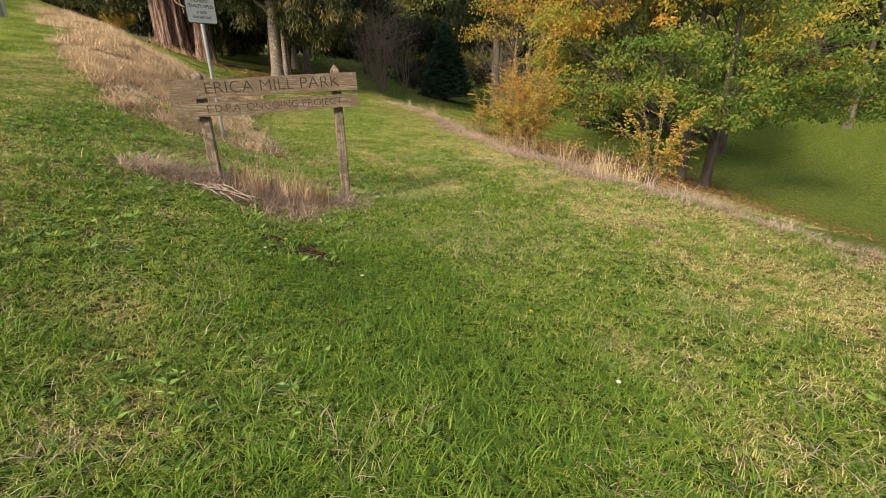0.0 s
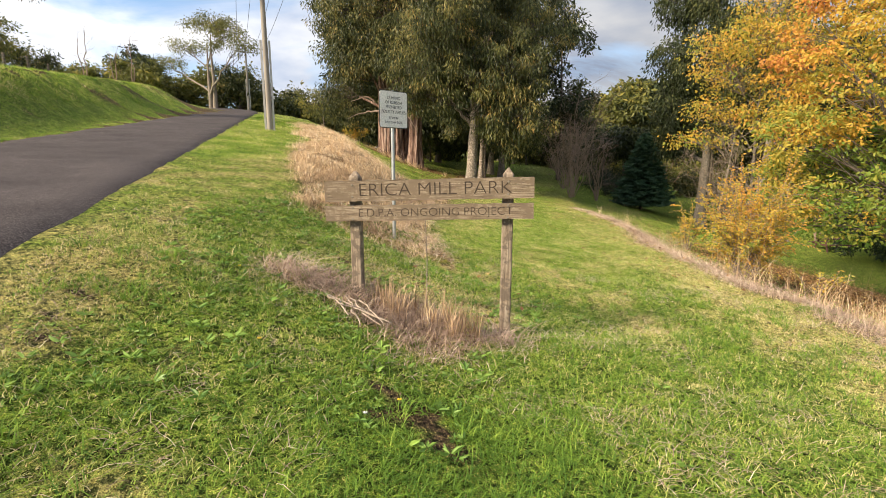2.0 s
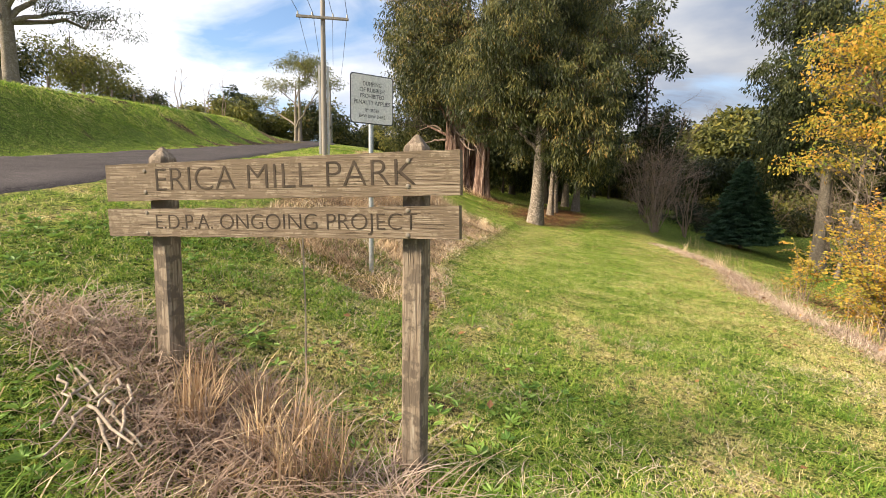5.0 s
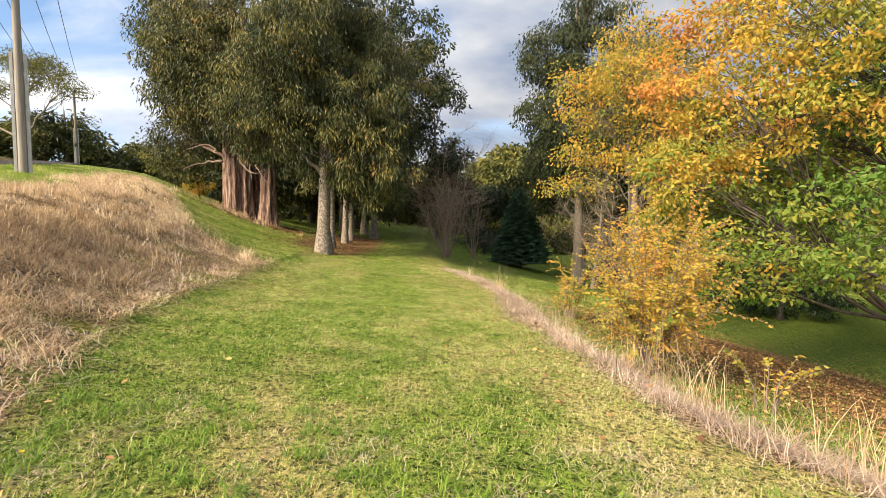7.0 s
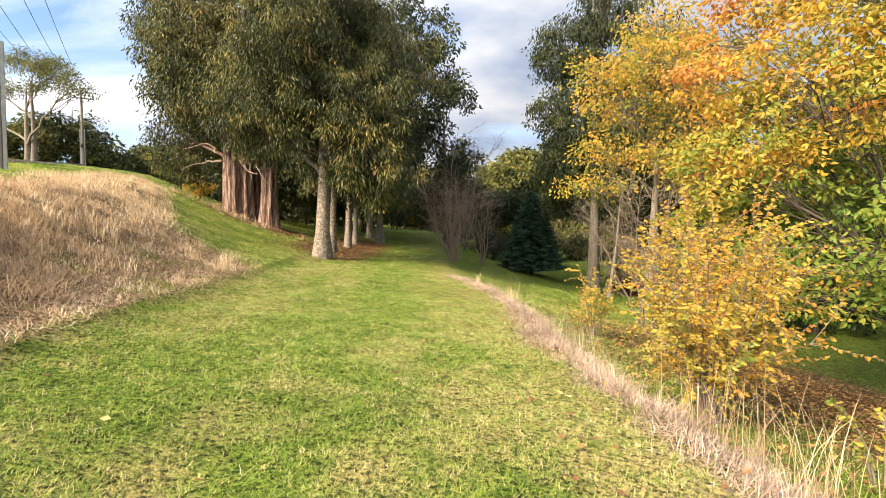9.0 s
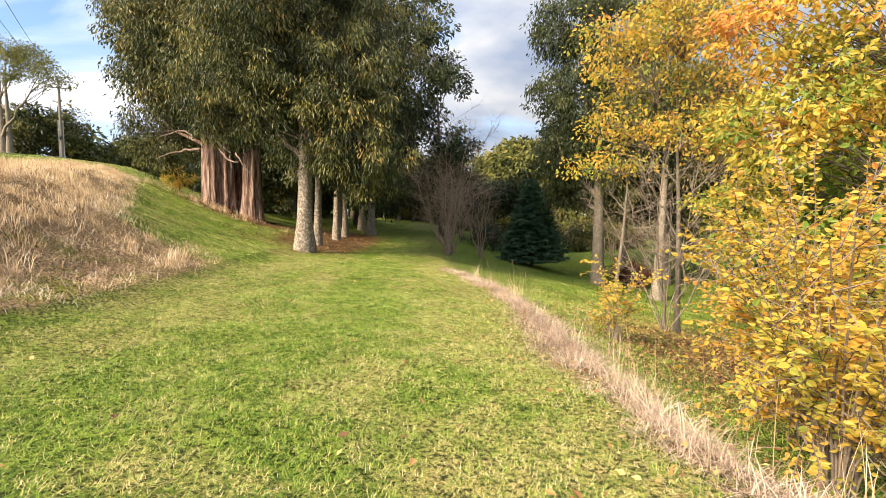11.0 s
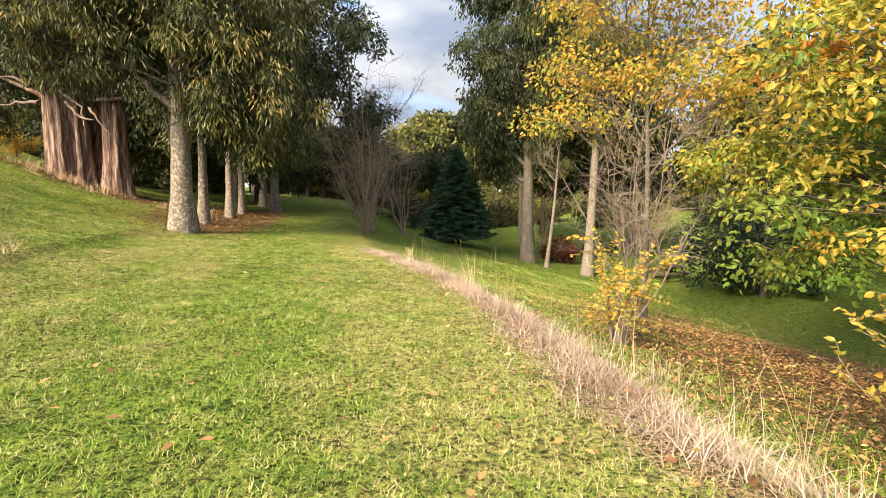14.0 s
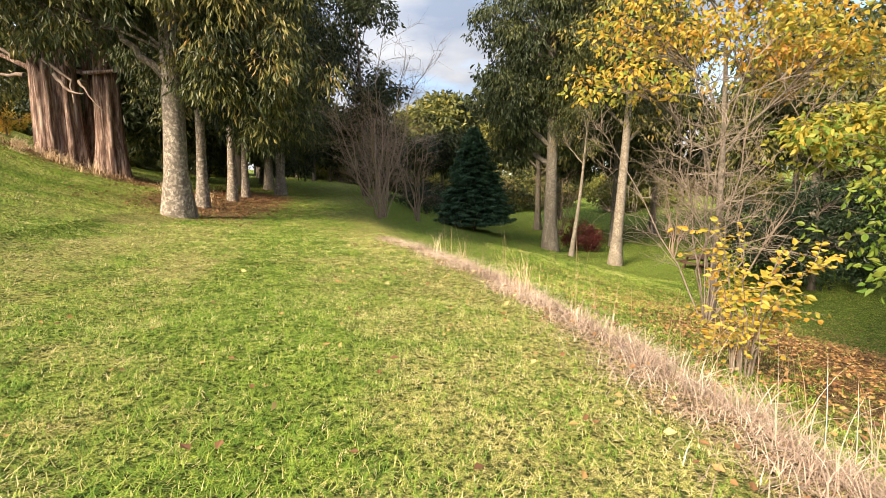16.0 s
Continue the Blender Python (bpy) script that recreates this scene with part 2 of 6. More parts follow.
def masked(nodes, links, attr, base, colour_out, lo=0.35, hi=0.65, wob=0.5):
    a = nodes.new("ShaderNodeAttribute")
    a.attribute_name = attr
    mm = nodes.new("ShaderNodeMath")
    mm.operation = "MULTIPLY_ADD"
    links.new(mid.outputs["Fac"], mm.inputs[0])
    mm.inputs[1].default_value = wob
    links.new(a.outputs["Fac"], mm.inputs[2])
    rr = ramp(nodes, [(lo + wob / 2, (0, 0, 0)), (hi + wob / 2, (1, 1, 1))])
    links.new(mm.outputs[0], rr.inputs[0])
    return mixc(nodes, links, rr.outputs[0], base, colour_out)


dry_c = ramp(n_, [(0.36, (0.07, 0.042, 0.024)), (0.5, (0.31, 0.205, 0.12)), (0.64, (0.60, 0.44, 0.27))])
l_.new(fine.outputs["Fac"], dry_c.inputs[0])
moss_c = ramp(n_, [(0.3, (0.10, 0.11, 0.015)), (0.7, (0.30, 0.30, 0.04))])
l_.new(fine.outputs["Fac"], moss_c.inputs[0])
lit_c = ramp(n_, [(0.3, (0.055, 0.034, 0.02)), (0.5, (0.16, 0.095, 0.05)), (0.7, (0.31, 0.195, 0.09))])
l_.new(fine.outputs["Fac"], lit_c.inputs[0])
soil_c = ramp(n_, [(0.3, (0.045, 0.03, 0.02)), (0.7, (0.12, 0.08, 0.055))])
l_.new(fine.outputs["Fac"], soil_c.inputs[0])
c_ = masked(n_, l_, "dry", c_, dry_c.outputs[0])
c_ = masked(n_, l_, "moss", c_, moss_c.outputs[0])
c_ = masked(n_, l_, "litter", c_, lit_c.outputs[0])
c_ = masked(n_, l_, "soil", c_, soil_c.outputs[0])
fleck = noise_node(n_, l_, 75.0, 3, 0.75)
fl_t = ramp(n_, [(0.56, (0, 0, 0)), (0.66, (0.8, 0.8, 0.8))])
l_.new(fleck.outputs["Fac"], fl_t.inputs[0])
c_ = mixc(n_, l_, fl_t.outputs[0], c_, (0.55, 0.46, 0.17))
# dark gaps between pale tufts, multiplied by noise into the colour of every cover
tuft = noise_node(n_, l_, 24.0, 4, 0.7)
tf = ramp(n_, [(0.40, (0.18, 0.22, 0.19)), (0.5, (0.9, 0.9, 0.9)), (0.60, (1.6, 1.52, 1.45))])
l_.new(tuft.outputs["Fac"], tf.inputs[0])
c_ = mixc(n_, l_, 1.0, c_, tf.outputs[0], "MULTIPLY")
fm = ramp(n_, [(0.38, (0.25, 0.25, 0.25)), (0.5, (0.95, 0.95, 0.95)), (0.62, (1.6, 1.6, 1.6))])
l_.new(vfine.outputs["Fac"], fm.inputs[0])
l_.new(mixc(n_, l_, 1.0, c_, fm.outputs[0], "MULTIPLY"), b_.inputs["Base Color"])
b_.inputs["Roughness"].default_value = 0.95
b_.inputs["Specular IOR Level"].default_value = 0.1
bump(n_, l_, fine.outputs["Fac"], b_, 1.0, 0.06)


# ---------- mesh helpers ----------
def mesh_np(name, verts, faces, material, tint=None, smooth=False):
    """A mesh from arrays; faces all have one number of corners."""
    verts, faces = np.asarray(verts, np.float32), np.asarray(faces, np.int32)
    me = bpy.data.meshes.new(name)
    k = faces.shape[1]
    me.vertices.add(len(verts))
    me.vertices.foreach_set("co", verts.ravel())
    me.loops.add(faces.size)
    me.loops.foreach_set("vertex_index", faces.ravel())
    me.polygons.add(len(faces))
    me.polygons.foreach_set("loop_start", np.arange(0, faces.size, k, dtype=np.int32))
    me.polygons.foreach_set("use_smooth", np.full(len(faces), smooth))
    me.update(calc_edges=True)
    if tint is not None:
        at = me.attributes.new("tint", "FLOAT", "POINT")
        at.data.foreach_set("value", np.asarray(tint, np.float32))
    me.materials.append(material)
    return me


def unit(v):
    return v / np.maximum(np.linalg.norm(v, axis=-1, keepdims=True), 1e-6)


def tubes(paths, sides=7, jitter=0.0, seed=1, furrow=0.0):
    """Quads round several tapering paths of (points, radii); furrow deepens grooves that run along them."""
    rg = np.random.default_rng(seed)
    vs, fs, base = [], [], 0
    ang = np.linspace(0, 2 * np.pi, sides, endpoint=False)
    for pts, rad in paths:
        pts, rad = np.asarray(pts, float), np.asarray(rad, float)
        tan = unit(np.gradient(pts, axis=0))
        ref = np.tile(np.array([[0.31, 0.95, 0.05]]), (len(pts), 1))
        a = unit(np.cross(tan, ref))
        b = np.cross(tan, a)
        rr = rad[:, None] * (1 + jitter * rg.normal(size=(len(pts), sides)) + furrow * rg.normal(size=(1, sides)))
        ring = pts[:, None] + rr[..., None] * (np.cos(ang)[None, :, None] * a[:, None] + np.sin(ang)[None, :, None] * b[:, None])
        vs.append(ring.reshape(-1, 3))
        n = len(pts)
        i = np.arange(n - 1)[:, None] * sides
        j = np.arange(sides)[None]
        k = (j + 1) % sides
        fs.append((base + np.stack([i + j, i + k, i + sides + k, i + sides + j], -1)).reshape(-1, 4))
        base += n * sides
    return np.concatenate(vs), np.concatenate(fs)


def bend(p, q, n=5, sag=0.15, rg=None):
    """A bowed path from p to q."""
    p, q = np.asarray(p, float), np.asarray(q, float)
    t = np.linspace(0, 1, n)[:, None]
    d = np.linalg.norm(q - p)
    off = rg.normal(size=3) * sag * d * 0.5 + np.array([0, 0, sag * d * 0.4])
    return p + (q - p) * t + off * (4 * t * (1 - t)) * 0.5 + rg.normal(size=(n, 3)) * 0.02 * d * (t * (1 - t) * 4)


def leaf_faces(base, way, length, width, rg, tint, curl=0.15, ovate=False):
    """Folded leaves: pointed, or rounder with six corners."""
    n = len(base)
    way = unit(way)
    side = unit(np.cross(way, rg.normal(size=(n, 3))))
    up = np.cross(side, way)
    L, W = np.broadcast_to(length, n)[:, None], np.broadcast_to(width, n)[:, None]
    if ovate:
        lo, hi = base + way * L * 0.25, base + way * L * 0.62
        v = np.stack([base, lo + side * W * 0.42 + up * W * curl, hi + side * W * 0.40 + up * W * curl, base + way * L - up * L * 0.10, hi - side * W * 0.40 + up * W * curl, lo - side * W * 0.42 + up * W * curl], 1)
        i = np.arange(n)[:, None] * 6
        f = np.concatenate([i + np.array([[0, 3, 2]]), i + np.array([[0, 2, 1]]), i + np.array([[0, 4, 3]]), i + np.array([[0, 5, 4]])])
        return v.reshape(-1, 3), f, np.repeat(tint, 6)
    mid = base + way * L * 0.45
    v = np.stack([base, mid + side * W * 0.5 + up * W * curl, base + way * L - up * L * 0.08, mid - side * W * 0.5 + up * W * curl], 1)
    i = np.arange(n)[:, None] * 4
    f = np.concatenate([i + np.array([[0, 2, 1]]), i + np.array([[0, 3, 2]])])
    return v.reshape(-1, 3), f, np.repeat(tint, 4)


def thing(name, place, label, category, group="", kind=""):
    ob = new(name)
    ob.location = place
    ob.empty_display_size = 0.2
    return tagged(ob, label, category, group, kind)


def part_me(name, me, parent, label=""):
    ob = new(name, me)
    ob.parent = parent
    return tagged(ob, label)


def part(name, bm, material, parent, label=""):
    me = bpy.data.meshes.new(name)
    bm.to_mesh(me)
    bm.free()
    me.materials.append(material)
    return part_me(name, me, parent, label)


def box_bm(sx, sy, sz, m=None, bevel=0.006):
    bm = bmesh.new()
    bmesh.ops.create_cube(bm, size=1.0)
    bmesh.ops.scale(bm, vec=(sx, sy, sz), verts=bm.verts)
    if bevel:
        bmesh.ops.bevel(bm, geom=bm.edges[:], offset=bevel, segments=2, affect="EDGES")
    if m is not None:
        bmesh.ops.transform(bm, matrix=m, verts=bm.verts)
    return bm


# ---------- the lie of the land ----------
# across the walk: drop-off edge, foot of the bank and its crest, by distance ahead
EDGE_Y = (-40, 0, 3.8, 8.6, 10.2, 13.2, 15.6, 19.4, 22.5, 25.8, 35, 60, 120)
EDGE_X = (9, 5.4, 4.15, 2.5, 1.8, 0.85, 0.42, -0.35, -1.4, -3.0, -5.6, -11.8, -26)
EDGE_Z = (0.3, -0.05, -0.2, -0.42, -0.48, -0.60, -0.72, -0.74, -0.72, -0.70, -0.35, 0.75, 2.4)
FOOT_Y = (-40, 0, 3.2, 5.2, 6.5, 7.3, 8.6, 10.2, 12.9, 16.2, 26, 40, 60, 120)
FOOT_X = (-0.3, -0.3, -0.55, -0.95, -1.35, -2.2, -2.95, -4.1, -5.2, -6.2, -9.7, -13.2, -18.5, -34)
FOOT_Z = (0.15, 0.0, -0.06, -0.08, -0.13, -0.06, 0.0, 0.08, 0.1, 0.12, 0.15, 0.4, 1.35, 3.2)
REST_Y = (-40, 3.7, 6.7, 13, 17, 22, 30, 45, 60, 120)
REST_X = (-4.2, -4.55, -5.7, -9.3, -11.4, -15, -19, -26, -33, -60)
ROAD_P, ROAD_U, ROAD_N = np.array((-4.81, 3.7)), np.array((-0.6756, 0.7373)), np.array((0.7373, 0.6756))
ROAD_W = 4.3


def smooth01(t):
    t = np.clip(t, 0, 1)
    return t * t * (3 - 2 * t)


def wave(x, y, k, ph=0.0):
    return (np.sin(x * k + 1.3 * np.sin(y * k * 0.7 + ph) + ph) + np.sin(y * k * 1.13 + 1.7 * np.sin(x * k * 0.6 + 2 + ph))) * 0.5


def patchy(x, y, cell, seed):
    """Smooth random patches of about that size, from 0 to 1."""
    g = np.random.default_rng(seed).uniform(0, 1, (64, 64))
    u, v = np.asarray(x, float) / cell, np.asarray(y, float) / cell
    i, j = np.floor(u).astype(int), np.floor(v).astype(int)
    a, b = smooth01(u - i), smooth01(v - j)
    i0_, i1_, j0_, j1_ = i % 64, (i + 1) % 64, j % 64, (j + 1) % 64
    return (g[i0_, j0_] * (1 - a) + g[i1_, j0_] * a) * (1 - b) + (g[i0_, j1_] * (1 - a) + g[i1_, j1_] * a) * b


def lush(x, y):
    """Where the grass grows thick and dark, in the dip by the park sign."""
    p = 0.6 * patchy(x, y, 0.8, 306) + 0.4 * patchy(x, y, 0.25, 307)
    return np.exp(-(((x + 0.3 + 0.35 * (y - 2.5)) / 1.15) ** 2 + ((y - 2.2) / 1.9) ** 4)) * np.clip(0.3 + 1.2 * p, 0, 1)


def straw(x, y):
    """Share of yellowed grass in the lawn: streaks along the way, with a greener wheel line in the middle."""
    ex, fx = np.interp(y, EDGE_Y, EDGE_X), np.interp(y, FOOT_Y, FOOT_X)
    t = (x - fx) / (ex - fx)
    p = 0.45 * patchy(x + 0.25 * y, y * 0.55, 0.9, 301) + 0.35 * patchy(x, y * 0.8, 0.33, 302) + 0.2 * patchy(x, y, 0.14, 303)
    k = 0.16 * np.exp(-((t - 0.5) / 0.08) ** 2) + 0.25 * np.exp(-((t - 0.18) / 0.12) ** 2) * (y < 9) 
    k = k - 0.24 * np.exp(-((t - 1.0) / 0.16) ** 2) - 0.08 * smooth01((t - 0.62) / 0.2)
    wet = 0.4 * np.exp(-(((x + 0.4) / 1.0) ** 2 + ((y - 3.8) / 1.3) ** 2)) + 0.3 * lush(x, y) + 0.5 * np.exp(-(((x + 2.5) / 1.0) ** 2 + ((y - 6.35) / 0.35) ** 2)) - 0.35 * np.exp(-(((x + 1.75) / 0.7) ** 2 + ((y - 6.0) / 0.28) ** 2))
    inside = 1 - 0.85 * smooth01((t - 1.05) / 0.2) * (y > -5)
    inside = inside * (1 - 0.35 * smooth01((y - 9) / 4)) * (1 - 0.5 * smooth01((y - 24) / 6)) * (1 - 0.1 * (x < fx))
    return np.clip((p - k - wet - 0.37) / 0.28, 0, 1) * inside * (bent(x, y)[1] > -1)


def bent(x, y):
    """Along and across the road, whose far part swings to its left."""
    s = (x - ROAD_P[0]) * ROAD_U[0] + (y - ROAD_P[1]) * ROAD_U[1]
    d = (x - ROAD_P[0]) * ROAD_N[0] + (y - ROAD_P[1]) * ROAD_N[1]
    return s, d + 0.011 * np.maximum(s - 52, 0) ** 2


def upper(x, y):
    s, d = bent(x, y)
    s = np.clip(s, -8 - 0.3 * np.clip(-s - 8, 0, 60), 140)
    z = 0.93 + 0.12 * np.where(s > 75, 75 + (s - 75) * 0.3, s) - 0.10 * np.clip(d, 0, 5) - 0.40 * np.clip(d - 5, 0, 15)
    bank = smooth01((-d - ROAD_W - 0.6) / 3.8) * 2.2 * (1 - smooth01((s - 42) / 20)) * smooth01((s + 60) / 50)
    return z + bank + 0.10 * np.clip(-d - 11, 0, 40) * (1 - smooth01((s - 40) / 40))


def height(x, y):
    x, y = np.asarray(x, float), np.asarray(y, float)
    ex, ez = np.interp(y, EDGE_Y, EDGE_X), np.interp(y, EDGE_Y, EDGE_Z)
    fx, fz = np.interp(y, FOOT_Y, FOOT_X), np.interp(y, FOOT_Y, FOOT_Z)
    rx = np.interp(y, REST_Y, REST_X)
    t = np.clip((x - fx) / (ex - fx), 0, 1)
    z = fz + (ez - fz) * t ** 0.55
    dr = np.maximum(x - ex, 0)
    drop = 0.24 * dr + 0.12 * smooth01(dr / 0.9)
    lim = 3.5
    drop = np.where(drop > lim - 0.6, lim - 0.6 * np.exp(-(drop - lim + 0.6) / 0.6), drop)
    z = z - drop + 0.004 * np.maximum(dr - 40, 0)
    rise = np.clip((fx - x) / (fx - rx), 0, 1)
    rim = upper(rx, y)
    g = 0.45 * rise + 0.55 * smooth01(rise)
    g = g + (rise ** 1.35 - g) * smooth01((y - 17) / 6)
    z = np.where(x < fx, fz + (rim - fz) * g, z)
    z = np.where(x < rx, upper(x, y), z)
    far = np.maximum(np.hypot(x, y) - 90, 0)
    z = z * np.exp(-far / 400) + np.where(y > 0, 0.02 * far, 0.0)
    return z + 0.02 * wave(x, y, 2.1) + 0.012 * wave(x, y, 5.3, 1.0)


def gz(x, y):
    return float(height(x, y))


def graded(lo, hi, step, reach, grow=1.16):
    mid_ = list(np.arange(lo, hi + 1e-6, step))
    a, s, out = lo, step, []
    while a > -reach:
        s *= grow
        a -= s
        out.append(a)
    b, s, out2 = hi, step, []
    while b < reach:
        s *= grow
        b += s
        out2.append(b)
    return np.array(out[::-1] + mid_ + out2)


gx, gy = graded(-11, 7, 0.14, 900), graded(-2.5, 30, 0.14, 900)
GX, GY = np.meshgrid(gx, gy)
GZ = height(GX, GY)


def cover(x, y):
    """How much dry grass, leaf litter and bare soil lie at a place."""
    ex, fx, rx = np.interp(y, EDGE_Y, EDGE_X), np.interp(y, FOOT_Y, FOOT_X), np.interp(y, REST_Y, REST_X)
    s, d = bent(x, y)
    band = np.exp(-((x - ex - 0.04 - 0.3 * (patchy(y * 0, y, 0.8, 333) - 0.5)) / (0.26 + 0.22 * patchy(y * 0, y, 1.1, 334))) ** 2) * (y > -3) * (y < 26.5)
    rise = (fx - x) / np.maximum(fx - rx, 0.5)
    mound = smooth01((d - 1.9) / 0.7) * smooth01((rise + 0.06) / 0.12) * (1 - smooth01((rise - 0.92 - 0.25 * smooth01((y - 8) / 3)) / 0.25)) * smooth01((y - 6.2 - 0.6 * smooth01((x + 4.2) / 1.6)) / 0.8) * (1 - smooth01((y - 17.0) / 3.5))
    crest = smooth01((d - 2.1 - 1.2 * patchy(x, y, 1.3, 335)) / 0.9) * (1 - smooth01((d - 5.9) / 1.2)) * smooth01((s - 7) / 4) * (1 - smooth01((s - 30) / 7))
    heap = np.exp(-(((x + 1.85) / 0.75) ** 2 + ((y - 4.7) / 0.5) ** 2) * 1.4)
    heap = np.maximum(heap, 0.9 * np.exp(-(((x + 2.75) / 0.5) ** 2 + ((y - 4.55 - 0.2 * (x + 2.75)) / 0.22) ** 2)))
    dry = np.maximum.reduce([band * 0.95, mound, heap, crest])
    under_elm = np.exp(-(((x - 6.2) / 5.0) ** 2 + ((y - 19.5) / 7.5) ** 2)) * (x > ex + 0.5)
    under_gum = 1.25 * np.exp(-(((x + 11.2 + 0.25 * (y - 34)) / 2.4) ** 2 + ((y - 35) / 8.0) ** 4))
    under_string = 1.2 * np.exp(-(((x + 17.5) / 3.5) ** 2 + ((y - 34.5) / 3.0) ** 2))
    litter = np.clip(np.maximum.reduce([under_elm * 1.2, under_gum, under_string]), 0, 1)
    run = (x + 1.0) * 0.94 - (y - 3.37) * -0.34
    soil = 0.95 * np.exp(-((((y - 3.37) * 0.94 + (x + 1.0) * 0.34) / (0.06 + 0.08 * smooth01((x + 1.1) / 0.4))) ** 2 + (run / 0.48) ** 4))
    verge = smooth01((patchy(x, y, 0.42, 338) * 0.65 + patchy(x, y, 0.13, 339) * 0.35 - 0.74) / 0.08) * (y < 6) * (y > -1) * (x < -0.7) * (d > 0.3)
    soil = np.maximum(soil, 0.75 * verge)
    for qx, qy, qr in ((-2.40, 2.98, 0.11), (-0.37, 2.25, 0.07), (-2.75, 2.5, 0.08), (-1.9, 2.3, 0.07)):
        soil = np.maximum(soil, 0.8 * np.exp(-((x - qx) ** 2 + (y - qy) ** 2) / qr ** 2))
    soil = np.maximum(soil, 0.75 * smooth01((patchy(s, d * 1.5, 1.9, 336) * 0.7 + patchy(s, d, 0.6, 337) * 0.3 - 0.60) / 0.12) * (d < -ROAD_W - 1.2) * (d > -ROAD_W - 5.0) * (s > 0))
    soil = np.maximum(soil, 0.8 * (d < -0.15) * (d > -ROAD_W - 0.2) * (s > -40) * (s < 110))
    return dry, litter, soil


i0 = np.arange(len(gx) - 1)[None] + np.arange(len(gy) - 1)[:, None] * len(gx)
gf = np.stack([i0, i0 + 1, i0 + 1 + len(gx), i0 + len(gx)], -1).reshape(-1, 4)
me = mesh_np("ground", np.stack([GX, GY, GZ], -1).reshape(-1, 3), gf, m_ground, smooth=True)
def moss(x, y):
    spots = patchy(x, y, 0.55, 320) * 0.65 + patchy(x, y, 0.2, 321) * 0.35
    tip = np.exp(-(((x + 6.1) / 1.2) ** 2 + ((y - 14.6) / 1.6) ** 2))
    low = np.exp(-(((x + 3.4) / 1.6) ** 2 + ((y - 9.0) / 2.2) ** 2))
    return np.clip(spots - 0.10, 0, 1) * cover(x, y)[0] * np.clip(0.55 + 0.9 * tip + 0.9 * low, 0, 1.4)


for key, val in zip(("dry", "litter", "soil", "straw", "moss"), (*cover(GX.ravel(), GY.ravel()), straw(GX.ravel(), GY.ravel()), moss(GX.ravel(), GY.ravel()))):
    at = me.attributes.new(key, "FLOAT", "POINT")
    at.data.foreach_set("value", val.astype(np.float32))
tagged(new("ground", me), "mown green lawn with dry straw patches and a grassy bank", "lawn", kind="structure")

# road: a strip that lies on the land
ss = np.concatenate([np.arange(-45, -4, 0.8), np.arange(-4, 14, 0.15), np.arange(14, 112, 0.8)])
dd = np.concatenate([[-ROAD_W], np.linspace(-ROAD_W + 0.16, -0.16, 12), [0.0]])
S_, D_ = np.meshgrid(ss, dd, indexing="ij")
off = 0.011 * np.maximum(S_ - 52, 0) ** 2
edge_wob = (0.02 * wave(S_, S_ * 0.3, 1.7) + 0.03 * wave(S_, S_ * 0.7, 7.3)) * (np.abs(D_ + ROAD_W / 2) > ROAD_W / 2 - 0.05)
RX = ROAD_P[0] + ROAD_U[0] * S_ + ROAD_N[0] * (D_ - off + edge_wob)
RY = ROAD_P[1] + ROAD_U[1] * S_ + ROAD_N[1] * (D_ - off + edge_wob)
RZ = height(RX, RY) + np.where((D_ > -0.1) | (D_ < -ROAD_W + 0.1), -0.05, 0.045) + 0.03 * (1 - (2 * D_ / ROAD_W + 1) ** 2)
i0 = np.arange(13)[None] + np.arange(len(ss) - 1)[:, None] * 14
rf = np.stack([i0, i0 + 14, i0 + 15, i0 + 1], -1).reshape(-1, 4)
tagged(new("road", mesh_np("road", np.stack([RX, RY, RZ], -1).reshape(-1, 3), rf, m_road, smooth=True)),
       "narrow grey asphalt road with ragged grassy edges", "road", kind="structure")


